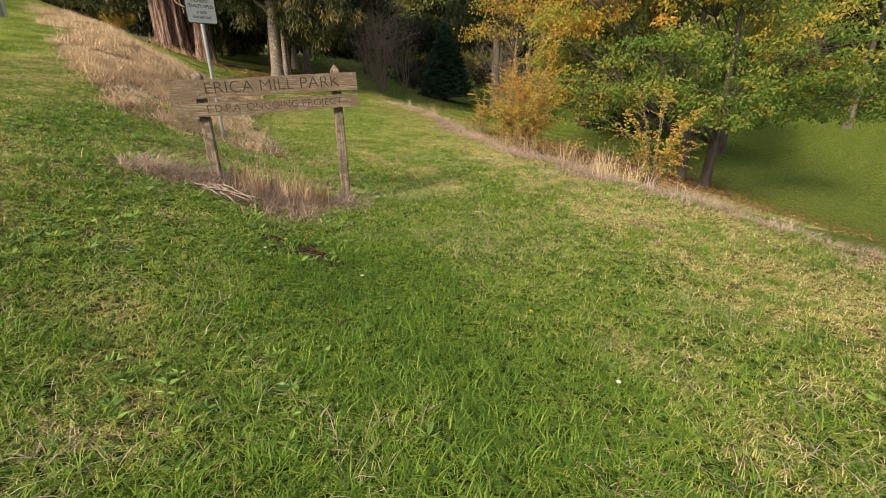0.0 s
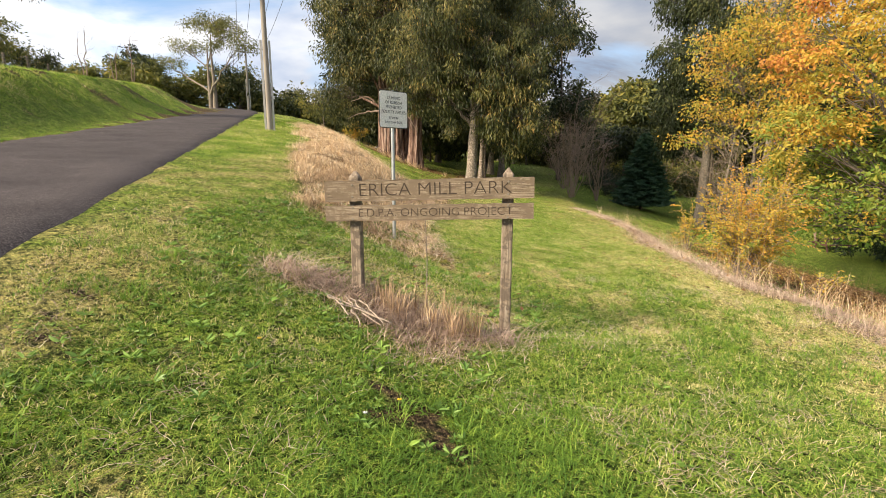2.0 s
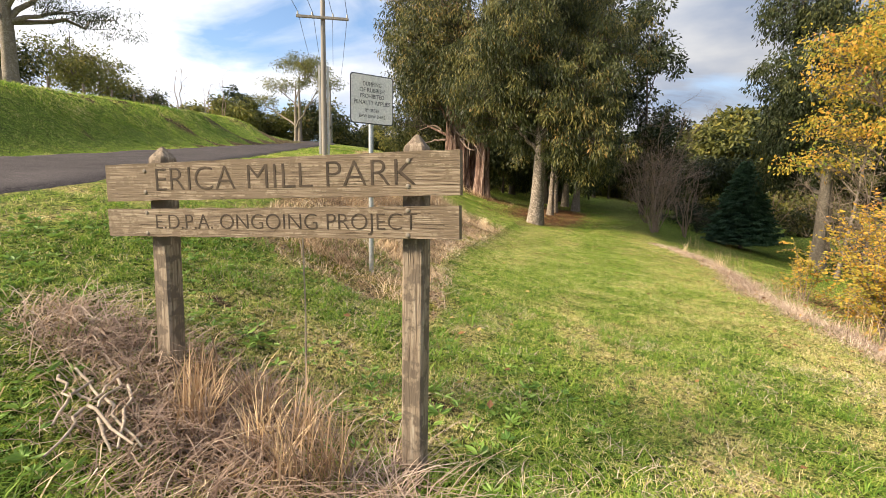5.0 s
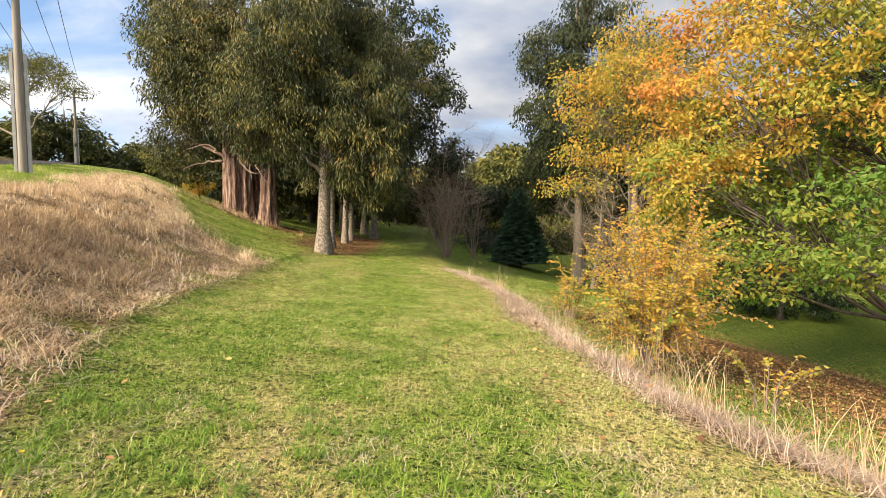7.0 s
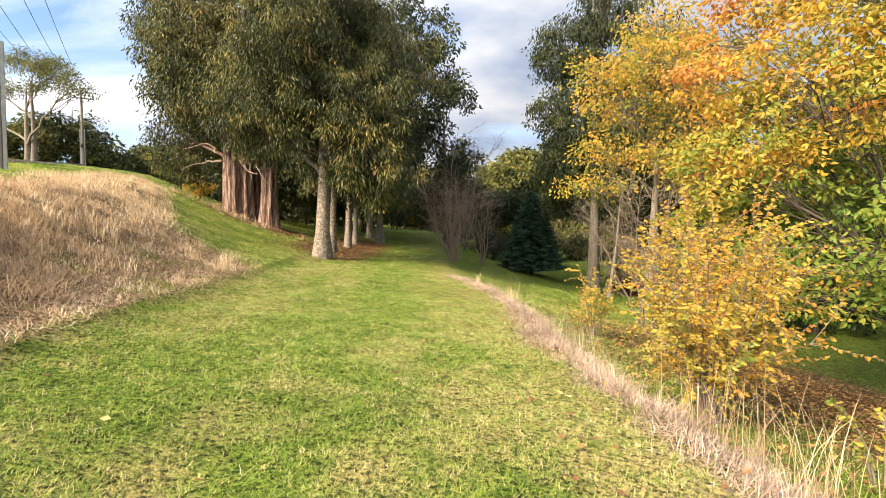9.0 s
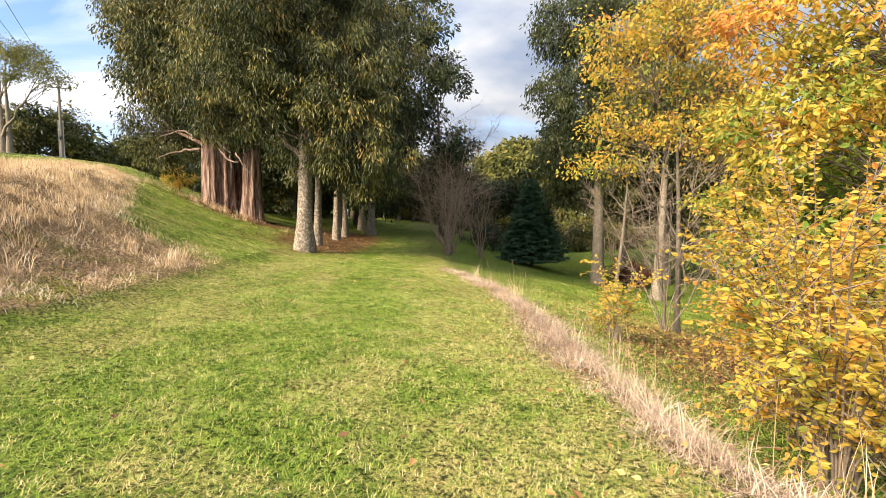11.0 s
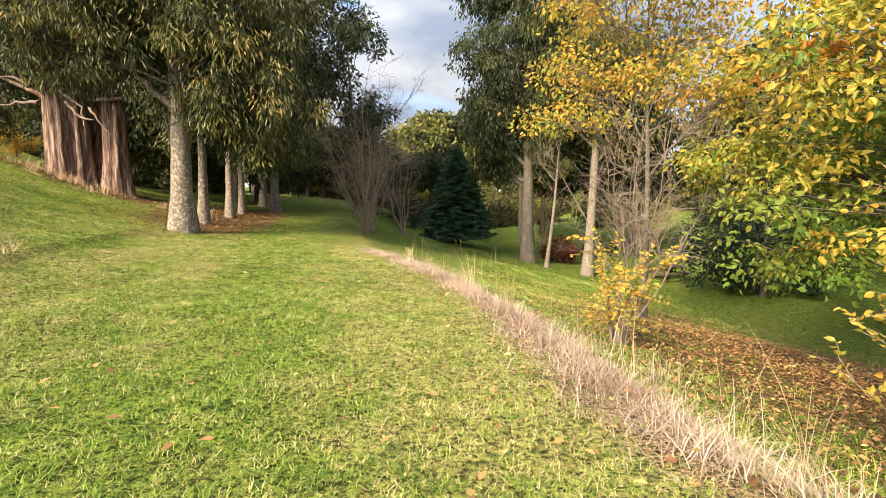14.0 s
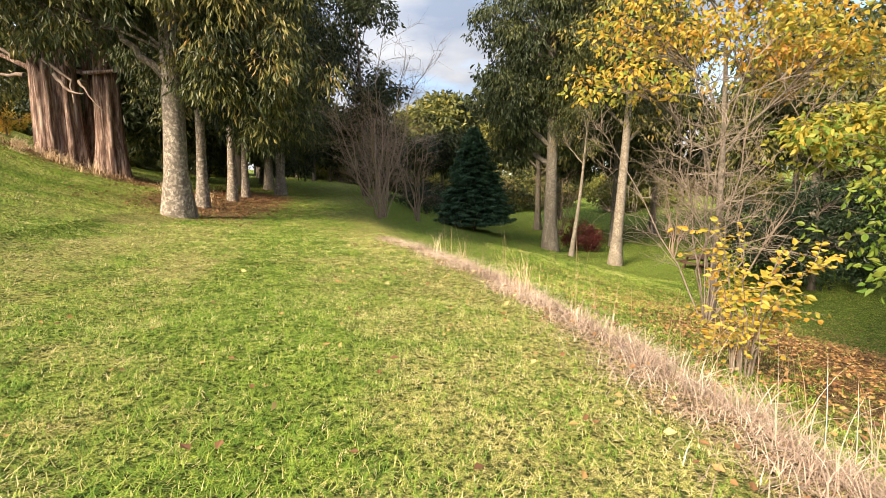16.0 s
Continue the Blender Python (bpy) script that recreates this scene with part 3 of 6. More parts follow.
# ---------- trees ----------
def tree(name, x, y, high, r0, lobes, clumps, per, leaf, bark, leaves, label, category="tree", seed=1, droop=0.5, clump_r=0.6,
         lean=(0, 0), stem_at=None, fork=0.4, aspect=0.28, tint=(0.0, 1.0), tint_by=None, trunks=1, spread=0.5, flare=1.5, group="", limb_w=0.35, bare=0.0, sides=9, flat=0.62):
    """A tapering trunk with limbs to each lobe of the crown, twigs to each clump and leaves round the twigs.
    lobes: (x, y, z, rx, ry, rz) from the foot."""
    rg = np.random.default_rng(seed)
    ob = thing(name, (x, y, gz(x, y) - 0.05), label, category, group)
    stems, woods, twigs = [], [], []
    for k in range(trunks):
        a = 2 * np.pi * k / max(trunks, 1) + rg.uniform(0, 1)
        o = np.array([np.cos(a), np.sin(a), 0]) * (spread if trunks > 1 else 0)
        if stem_at:
            o = np.array([*stem_at[k], 0.0])
        o = o + np.array([0, 0, -0.7 if trunks > 1 and high > 6 else -0.15])
        t = np.linspace(0, 1, 12)[:, None]
        top = np.array([lean[0] + o[0] * 1.3, lean[1] + o[1] * 1.3, high * rg.uniform(0.85, 1.0)])
        p = o + (top - o) * t + np.array([1, 1, 0]) * 0.010 * high * np.stack([np.sin(t[:, 0] * 6 + k), np.cos(t[:, 0] * 5 + 2 * k), t[:, 0] * 0], 1) * t
        r = r0 * (1 - 0.86 * t[:, 0]) * (1 + (flare - 1) * np.exp(-t[:, 0] * high / 0.45))
        stems.append((p, r))
    limb_of = []
    for i, (lx, ly, lz, rx, ry, rz) in enumerate(lobes):
        p, r = stems[i % len(stems)]
        c = np.array([lx, ly, lz])
        h = np.clip((lz - 0.75 * np.hypot(lx - lean[0] * lz / high, ly - lean[1] * lz / high)) / high, fork * 0.8, 0.9)
        j = h * 11
        a = np.array([np.interp(j, np.arange(12), p[:, q]) for q in range(3)])
        w = np.interp(j, np.arange(12), r) * limb_w * 1.6
        path = bend(a, c, 8, 0.22, rg)
        woods.append((path, np.linspace(w, max(w * 0.2, 0.012), 8)))
        limb_of.append(path)
    vol = np.array([l[3] * l[4] * l[5] for l in lobes]) ** (2 / 3)
    pick = rg.choice(len(lobes), clumps, p=vol / vol.sum())
    L = np.array(lobes)[pick]
    d = unit(rg.normal(size=(clumps, 3)))
    cen = L[:, :3] + d * L[:, 3:] * (rg.uniform(0.15, 1.0, clumps) ** 0.5)[:, None]
    cen[:, 2] = np.maximum(cen[:, 2], 0.25)
    for i in range(clumps):
        path = limb_of[pick[i]]
        a = path[rg.integers(3, 8)]
        if rg.uniform() < 0.7 or clumps < 150:
            tw = bend(a, cen[i], 4, 0.2, rg)
            w = (0.006 + 0.010 * np.linalg.norm(cen[i] - a)) * (0.5 if leaves is m_elm_leaf else 1.0)
            twigs.append((tw, np.linspace(min(w, 0.05), 0.004, 4)))
    for st_ in stems:
        v, f = tubes([st_], sides, 0.04 if trunks == 1 else 0.05, seed, 0.02 if trunks == 1 else (0.13 if sides > 20 else 0.05))
        part_me("trunk", mesh_np("trunk", v, f, bark, smooth=True), ob)
    for wd_ in woods:
        v, f = tubes([wd_], 6, 0.04, seed)
        part_me("limb", mesh_np("limb", v, f, bark, smooth=True), ob)
    if twigs and leaf < 0.45:
        v, f = tubes(twigs, 4, 0, seed)
        tagged(part_me("twig", mesh_np("twig", v, f, m_dark_bark if bark is m_dark_bark else (m_twig if leaves is m_elm_leaf else m_gum_twig), smooth=True), ob), kind="stuff")
    if per:
        keep = rg.uniform(size=clumps) >= bare
        cen, d = cen[keep], d[keep]
        n = len(cen)
        who = np.repeat(np.arange(n), per)
        size = clump_r * rg.uniform(0.6, 1.35, n)[who, None]
        loc = unit(rg.normal(size=(len(who), 3))) * (rg.uniform(0, 1, len(who)) ** 0.45)[:, None] * np.array([[0.85, 0.85, flat]]) * size
        loc[:, 2] -= 0.35 * droop * size[:, 0] * rg.uniform(0, 1, len(who))
        way = unit(loc) * 0.6 + rg.normal(size=loc.shape) * 0.45 + np.array([[0, 0, -droop * 1.3]])
        ln = leaf * rg.uniform(0.65, 1.25, len(who))
        if tint_by is None:
            tv = tint[0] + (tint[1] - tint[0]) * (rg.uniform(0, 1, n)[who] ** 1.5 * 0.6 + rg.uniform(0, 1, len(who)) * 0.4)
        else:
            tv = np.clip(tint_by(cen, rg)[who] + rg.normal(size=len(who)) * 0.07, 0, 1)
        v, f, tt = leaf_faces(cen[who] + loc, way, ln, ln * aspect, rg, tv, ovate=aspect > 0.5)
        tagged(part_me("crown", mesh_np("crown", v, f, leaves, tt), ob), kind="stuff")
    return ob


def lobes_of(n, z0, z1, r, seed, cx=0, cy=0, tall=1.0, narrow=0.5):
    """A ring of overlapping lobes up a crown."""
    rg = np.random.default_rng(seed)
    out = []
    for i in range(n):
        t = (i + 0.5) / n
        a = i * 2.4 + rg.uniform(-0.4, 0.4)
        rr = r * (0.75 + 0.4 * np.sin(np.pi * min(1, t * 1.1)) - narrow * t * t)
        lr = max(rr * rg.uniform(0.5, 0.72), 0.3)
        out.append((cx + np.cos(a) * rr * 0.6, cy + np.sin(a) * rr * 0.6, z0 + (z1 - z0) * t, lr, lr, lr * 0.8 * tall))
    return out


# the row of gums beside the grassy way
gum_a = tree("gum_tree", -9.25, 26.9, 17, 0.33,
             [(-2.6, -1.2, 6.8, 2.2, 2.2, 1.7), (2.4, -1.2, 6.6, 2.2, 2.2, 2.0), (-0.6, -2.0, 8.2, 2.6, 2.2, 2.0), (2.6, 1.5, 9.5, 2.6, 2.6, 2.2),
              (-2.8, 1.0, 9.8, 2.6, 2.6, 2.2), (0.2, -1.0, 12, 3.0, 2.6, 2.4), (0, 0.5, 15, 2.6, 2.6, 2.4), (-2.2, -1.2, 5.4, 1.4, 1.4, 1.2), (3.0, -0.6, 4.2, 1.8, 1.6, 1.5), (1.6, -0.4, 4.0, 1.2, 1.2, 1.2), (2.6, 0.6, 3.2, 1.3, 1.2, 1.2), (-0.2, -2.4, 9.5, 2.6, 2.0, 2.0), (0.6, -1.8, 6.2, 2.0, 1.4, 1.5)],
             900, 80, 0.21, m_gum_bark, m_gum_leaf, "tall mottled-bark gum with dense drooping olive leaves", seed=3, droop=0.9, clump_r=0.68, aspect=0.27, fork=0.38, flare=1.45, sides=14, lean=(0.4, 0), limb_w=0.12)
for k, (tx, ty, hh, rr, sd) in enumerate(((-10.35, 30.3, 15, 0.19, 11), (-11.3, 34.6, 16, 0.18, 12), (-12.3, 38.2, 16, 0.18, 13), (-12.2, 43.0, 17, 0.30, 14), (-14.5, 47, 17, 0.3, 15))):
    tree("gum_tree", tx, ty, hh, rr, lobes_of(9, 3.4, hh + 2, 3.2 + 0.3 * k, sd, narrow=0.25), 440, 56, 0.26, m_gum_bark, m_gum_leaf if k % 2 else m_dark_leaf,
         "straight grey-barked gum in a row beside the grassy way", seed=sd, droop=0.8, clump_r=0.85, aspect=0.32, fork=0.3, group="gums in a row", lean=(0.3, 0.2), sides=10)

rg = np.random.default_rng(31)
for k, (p, q, r0_, r1_) in enumerate((((0.05, 0, 4.3), (1.3, -0.5, 8.6), 0.19, 0.07), ((0.0, -0.1, 3.9), (-1.3, -0.7, 5.6), 0.12, 0.03), ((0.1, 0, 5.2), (2.6, -0.3, 6.4), 0.09, 0.02), ((0.0, 0, 5.6), (-1.5, 0.3, 9.0), 0.13, 0.05))):
    v, f = tubes([(bend(p, q, 9, 0.16, rg), np.linspace(r0_, r1_, 9))], 9, 0.04, k)
    part_me("limb", mesh_np("limb", v, f, m_gum_bark, smooth=True), gum_a)

# old stringy-barked giants on the bank
old_tree = tree("stringybark_tree", -18.8, 34.8, 17, 0.52,
     [(-4.6, 0.5, 5.0, 2.2, 2.4, 2.4), (0.4, -3.0, 7.8, 2.4, 1.6, 1.6), (-1.8, -2.6, 8.2, 2.0, 1.6, 1.7), (-3.6, 0, 9, 2.8, 2.8, 2.6), (3.4, -1.6, 7.2, 2.3, 2.2, 1.8), (0, -2.5, 10, 3.2, 2.6, 2.8), (3, 1, 11, 3.2, 3, 2.8),
      (-2.5, 0, 14, 3.4, 3, 2.8), (1.5, 0, 17, 3.4, 3, 3.0), (-4.6, -1.0, 12, 2.2, 2.2, 3.0), (5.0, -1.2, 4.6, 1.5, 1.4, 1.6), (5.2, -0.6, 3.0, 1.2, 1.2, 1.3), (1.5, -3.2, 7.0, 1.8, 1.2, 1.0), (-1.6, -3.4, 7.0, 1.7, 1.2, 1.1), (-2.2, -3.2, 10.5, 2.4, 1.5, 2.0), (0.6, -3.4, 12.5, 2.6, 1.5, 2.0), (-1.0, -3.0, 9.0, 2.2, 1.5, 1.6), (2.2, -2.8, 8.6, 2.2, 1.5, 1.6), (-5.2, -0.4, 16, 2.0, 2.0, 2.6)],
     1250, 64, 0.25, m_string_bark, m_gum_leaf, "old gum with several thick shredding red-brown trunks", seed=21, droop=0.8, clump_r=0.9, aspect=0.32, trunks=6, spread=1.0, stem_at=((-0.85, 0.2), (-0.15, -0.45), (1.75, 0.4), (0.9, 0.9), (0.42, -0.1), (-0.6, 0.3)), fork=0.34, flare=1.25, sides=30, limb_w=0.2)
rg = np.random.default_rng(27)
for k, (ax0, az0, dx0, dz0) in enumerate(((-1.1, 4.3, -1.9, 0.1), (-0.7, 3.6, -2.6, -0.5), (0.2, 4.2, 1.5, -1.9), (0.6, 3.6, 1.6, -0.9), (-0.5, 4.9, 1.6, 0.2), (1.9, 3.2, 1.0, -1.2))):
    p = np.array([ax0, -0.9, az0])
    q = p + np.array([dx0, -0.5, dz0])
    v, f = tubes([(bend(p, q, 9, 0.45, rg), np.linspace(0.09, 0.02, 9))], 8, 0.1, k)
    part_me("broken_limb", mesh_np("broken_limb", v, f, m_dead_limb, smooth=True), old_tree, "pale bare broken limb")

# darker, taller trees further along
for k, (tx, ty, hh, rr, cr, sd) in enumerate(((-16.5, 47, 18, 0.35, 4.4, 31), (-17.5, 54, 26, 0.4, 6.8, 32), (-21.0, 63, 27, 0.4, 6.4, 33), (-27, 76, 24, 0.4, 5.6, 34),
                                            (-24, 44, 17, 0.35, 4.6, 35), (-30, 52, 18, 0.4, 5.2, 36), (-27, 62, 20, 0.4, 5.4, 37))):
    tree("tall_evergreen", tx, ty, hh, rr, lobes_of(10, 2.0, hh - 1.5, cr, sd, narrow=0.12) + ([(5.0, 0, 11, 4.0, 3.5, 3.0), (7.0, -1, 15, 3.6, 3.5, 3.0), (6.5, 0, 20, 3.6, 3.5, 3.0), (3.5, 0, 24, 4, 3.5, 3)] if k == 1 else []), 360, 50, 0.48, m_dark_bark, m_dark_leaf,
         "tall dark evergreen with a dense ragged crown", seed=sd, droop=0.45, clump_r=1.2, aspect=0.4, fork=0.2, group="tall evergreens", lean=(1.2 if k in (1, 2) else 0, 0))
for k, (tx, ty, hh, cr, sd) in enumerate(((-8.4, 51, 19, 3.4, 38), (-9.5, 66, 9, 2.8, 46), (-14.0, 84, 11, 3.4, 39), (-30, 92, 14, 4.5, 40), (-22, 100, 14, 4.5, 45))):
    tree("tall_evergreen", tx, ty, hh, 0.2, lobes_of(8, 1.2, hh, cr, sd, narrow=0.12), 230, 50, 0.38, m_dark_bark, m_dark_leaf, "dark evergreen at the far end of the grassy way", seed=sd, droop=0.4, clump_r=1.0, aspect=0.4, fork=0.12, group="tall evergreens")

# gums on the lower lawn
tree("gum_tree", 3.75, 38.5, 20, 0.36, [(-2.2, -0.4, 7.4, 1.4, 1.4, 1.3), (-2.5, 0, 11.5, 1.6, 1.6, 2.2), (-2.2, 0, 15.5, 1.7, 1.7, 2.2), (-1.6, 0, 8.6, 1.7, 1.8, 2.0), (1.4, 0.6, 7.2, 2.0, 2.0, 1.8), (-1.0, -0.6, 11, 2.0, 2.0, 2.2), (1.5, 0, 12, 2.2, 2.2, 2.2), (-0.6, 0, 15, 2.3, 2.3, 2.4), (0.8, 0, 18, 2.1, 2.1, 2.2), (-1.9, 0.4, 5.6, 1.2, 1.2, 1.0)],
     640, 62, 0.25, m_grey_bark, m_dark_leaf, "tall dark gum on the lower lawn", seed=41, droop=0.8, clump_r=0.8, aspect=0.34, fork=0.3, sides=12)
tree("gum_tree", 6.7, 37.0, 19, 0.27, lobes_of(8, 7.0, 19, 3.4, 42), 380, 60, 0.24, m_pale_bark, m_gum_leaf,
     "pale-trunked gum on the lower lawn", seed=42, droop=0.7, clump_r=0.9, aspect=0.34, fork=0.4, lean=(0.8, 0), sides=12)
tree("gum_sapling", 4.5, 37.0, 9, 0.12, lobes_of(4, 5.0, 8.5, 1.2, 43), 60, 40, 0.16, m_pale_bark, m_gum_leaf,
     "slim leaning pale-barked sapling on the lower lawn", seed=43, droop=0.8, clump_r=0.5, aspect=0.24, lean=(0.9, 0))
for k, (tx, ty, hh, cr, sd) in enumerate(((9, 44, 18, 4.2, 51), (5.5, 52, 17, 4.0, 52), (14, 50, 18, 4.6, 53), (20, 42, 17, 4.4, 54), (-2.5, 62, 8, 3.0, 55), (9, 60, 18, 4.6, 56), (26, 52, 18, 5, 57), (30, 36, 17, 5, 58), (-6, 74, 9, 3.2, 59))):
    tree("gum_tree", tx, ty, hh, 0.26, lobes_of(8, 5.0, hh - 1, cr, sd), 220, 46, 0.46, m_grey_bark, m_dark_leaf if k % 3 else m_gum_leaf,
         "grey-trunked gum among others on the far lawn", seed=sd, droop=0.6, clump_r=1.15, aspect=0.42, fork=0.35, group="far lawn gums")

# far woods
far_set = [tree("far_gum", 300 + 40 * k, -300, 15, 0.3, lobes_of(7, 4.5, 14, 5.0, 60 + k, narrow=0.3), 120, 42, 0.85, m_grey_bark, mm,
                "distant gum in the wood beyond the park", seed=60 + k, droop=0.3, clump_r=1.5, aspect=0.45, group="distant wood") for k, mm in enumerate((m_light_leaf, m_gum_leaf, m_dark_leaf))]
rf_ = random.Random(5)
FAR = [(-3.0, 100, 1.3), (3.5, 106, 1.25), (-9.0, 112, 1.2), (-6.5, 106, 1.35), (0.5, 116, 1.45)]
FAR += [(-62 + 7 * k, 84 + rf_.uniform(-5, 8), rf_.uniform(0.5, 0.9)) for k in range(7)]
FAR += [(-10 + 9.0 * k + rf_.uniform(-3, 3), 104 + rf_.uniform(-9, 16), rf_.uniform(0.9, 1.35)) for k in range(14)]
FAR += [(-45 + 7.5 * k + rf_.uniform(-2, 2), 92 + rf_.uniform(-8, 12), rf_.uniform(0.9, 1.3)) for k in range(5)]
FAR += [(-72 + 5.6 * k, 72 + rf_.uniform(-4, 8) - 0.2 * k, rf_.uniform(0.5, 0.8)) for k in range(6)]
FAR += [(44 + rf_.uniform(-5, 8), 10 + 9 * k, rf_.uniform(0.9, 1.2)) for k in range(10)]
FAR += [(-92 + 6 * k, 66 - 4.5 * k + rf_.uniform(-2, 3), rf_.uniform(0.4, 0.6)) for k in range(5)]
for k, (fx_, fy_, fs_) in enumerate(FAR):
    m = Matrix.Translation((fx_, fy_, gz(fx_, fy_) - 0.1)) @ Matrix.Rotation(k * 1.9, 4, "Z") @ Matrix.Scale(fs_, 4)
    if k >= 3:
        copy_thing(far_set[0 if k < 5 else (k * 7 + k // 3) % 3], m)
for k in range(3):
    fx_, fy_, fs_ = FAR[k]
    far_set[k].matrix_basis = Matrix.Translation((fx_, fy_, gz(fx_, fy_) - 0.1)) @ Matrix.Scale(fs_, 4)


# low growth beyond the gums, closing the view
bush_set = [tree("far_bush", 320 + 30 * k, -320, 5.0, 0.12, lobes_of(6, 0.8, 4.2, 3.0, 95 + k, narrow=0.3), 80, 38, 0.5, m_dark_bark, mm, "low bushy evergreen growth beyond the gums", "bush", 95 + k,
                 clump_r=0.9, aspect=0.4, droop=0.3, fork=0.1, group="low growth") for k, mm in enumerate((m_gum_leaf, m_light_leaf))]
LOW = [(-58 + 4.2 * k + rf_.uniform(-1, 1), 70 + 3.0 * math.sin(k * 1.7) + 0.25 * k, rf_.uniform(0.7, 1.15)) for k in range(13)]
LOW += [(-3 + 4.0 * k + rf_.uniform(-1, 1), 76 + 5 * math.sin(k * 2.1) - 0.8 * k, rf_.uniform(0.7, 1.1)) for k in range(15)]
for q in range(12):
    px_, py_ = ROAD_P + ROAD_U * (76 + 5 * math.sin(q * 2.3)) + ROAD_N * (-24 + 4.2 * q)
    LOW.append((float(px_), float(py_), rf_.uniform(0.9, 1.4)))
LOW += [(-30 + 4.5 * k + rf_.uniform(-1, 1), 96 + 4 * math.sin(k * 1.9), rf_.uniform(1.1, 1.6)) for k in range(18)]
LOW = [q for q in LOW if not (-24 < q[0] < -6 and q[1] < 90)]
for k, (fx_, fy_, fs_) in enumerate(LOW):
    m = Matrix.Translation((fx_, fy_, gz(fx_, fy_) - 0.15)) @ Matrix.Rotation(k * 2.3, 4, "Z") @ Matrix.Scale(fs_, 4)
    if k >= 2:
        copy_thing(bush_set[k % 2], m)
for k in range(2):
    bush_set[k].matrix_basis = Matrix.Translation((LOW[k][0], LOW[k][1], gz(LOW[k][0], LOW[k][1]) - 0.15))


# spruce on the lower lawn: tiers of drooping boughs down to the grass
def spruce(name, x, y, high, r, label, seed, n=420):
    rg = np.random.default_rng(seed)
    ob = thing(name, (x, y, gz(x, y) - 0.03), label, "conifer")
    v, f = tubes([(np.array([[0, 0, 0], [0, 0, high * 0.5], [0, 0, high]]), np.array([0.13, 0.07, 0.01]))], 8)
    part_me("trunk", mesh_np("trunk", v, f, m_dark_bark, smooth=True), ob)
    vs, fs, ts, base = [], [], [], 0
    for i in range(n):
        t = ((i + rg.uniform()) / n) ** 1.25
        a = i * 2.399 + rg.uniform(-0.3, 0.3)
        ln = r * (1 - t) ** 0.8 * rg.uniform(0.78, 1.15) + 0.10
        z = 0.45 + (high - 0.5) * t + 0.10 * ln
        k = 90
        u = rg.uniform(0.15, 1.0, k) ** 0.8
        dirv = np.array([np.cos(a), np.sin(a), -0.30])
        sw = np.array([-np.sin(a), np.cos(a), 0])
        p = np.array([0, 0, z]) + dirv * (u * ln)[:, None] + np.array([0, 0, 0.22]) * (u * u * ln)[:, None] + sw * (rg.normal(size=k) * 0.22 * (1.2 - u) * ln)[:, None]
        w = dirv * 0.8 + sw * rg.normal(size=(k, 1)) * 0.7 + np.array([0, 0, -0.25]) + rg.normal(size=(k, 3)) * 0.15
        # needle colour itself set darker near the trunk, lighter towards the bough tips
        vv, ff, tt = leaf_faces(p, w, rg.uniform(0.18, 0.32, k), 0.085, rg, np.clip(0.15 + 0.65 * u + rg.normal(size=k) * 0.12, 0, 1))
        vs.append(vv), fs.append(ff + base), ts.append(tt)
        base += len(vv)
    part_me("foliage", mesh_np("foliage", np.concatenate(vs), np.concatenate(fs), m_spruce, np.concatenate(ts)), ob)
    return ob


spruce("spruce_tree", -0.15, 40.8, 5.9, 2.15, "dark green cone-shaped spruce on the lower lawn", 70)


# leafless saplings along the way
def bare_tree(name, x, y, high, seed, mat, label, stems=6, spread=0.35, side=9, twn=7, thick=0.035):
    rg = np.random.default_rng(seed)
    ob = thing(name, (x, y, gz(x, y) - 0.03), label, "tree", "leafless trees")
    main, fine_ = [], []
    for i in range(stems):
        a = 2 * np.pi * i / stems + rg.uniform(-0.4, 0.4)
        o = np.array([np.cos(a), np.sin(a), 0])
        top = o * spread * high * rg.uniform(0.25, 0.8) + np.array([0, 0, high * rg.uniform(0.7, 1.0)])
        p = bend(o * 0.05, top, 8, 0.10, rg)
        main.append((p, np.linspace(thick, 0.008, 8)))
        for j in range(side):
            u = rg.uniform(0.22, 0.95) * 7
            q = np.array([np.interp(u, np.arange(8), p[:, c]) for c in range(3)])
            w = unit(o * 0.5 + rg.normal(size=3) * np.array([0.8, 0.8, 0.3]) + np.array([0, 0, 0.45]))
            b2_ = bend(q, q + w * rg.uniform(0.10, 0.24) * high, 5, 0.2, rg)
            fine_.append((b2_, np.linspace(0.009, 0.004, 5)))
            for _ in range(twn):
                r_ = b2_[rg.integers(1, 5)]
                w2 = unit(w * 0.7 + rg.normal(size=3) * 0.6 + np.array([0, 0, 0.2]))
                fine_.append((bend(r_, r_ + w2 * rg.uniform(0.05, 0.13) * high, 3, 0.2, rg), np.linspace(0.0045, 0.002, 3)))
    for st_ in main:
        v, f = tubes([st_], 6)
        part_me("stem", mesh_np("stem", v, f, mat, smooth=True), ob)
    v, f = tubes(fine_, 3)
    tagged(part_me("twig", mesh_np("twig", v, f, mat), ob), kind="stuff")
    return ob


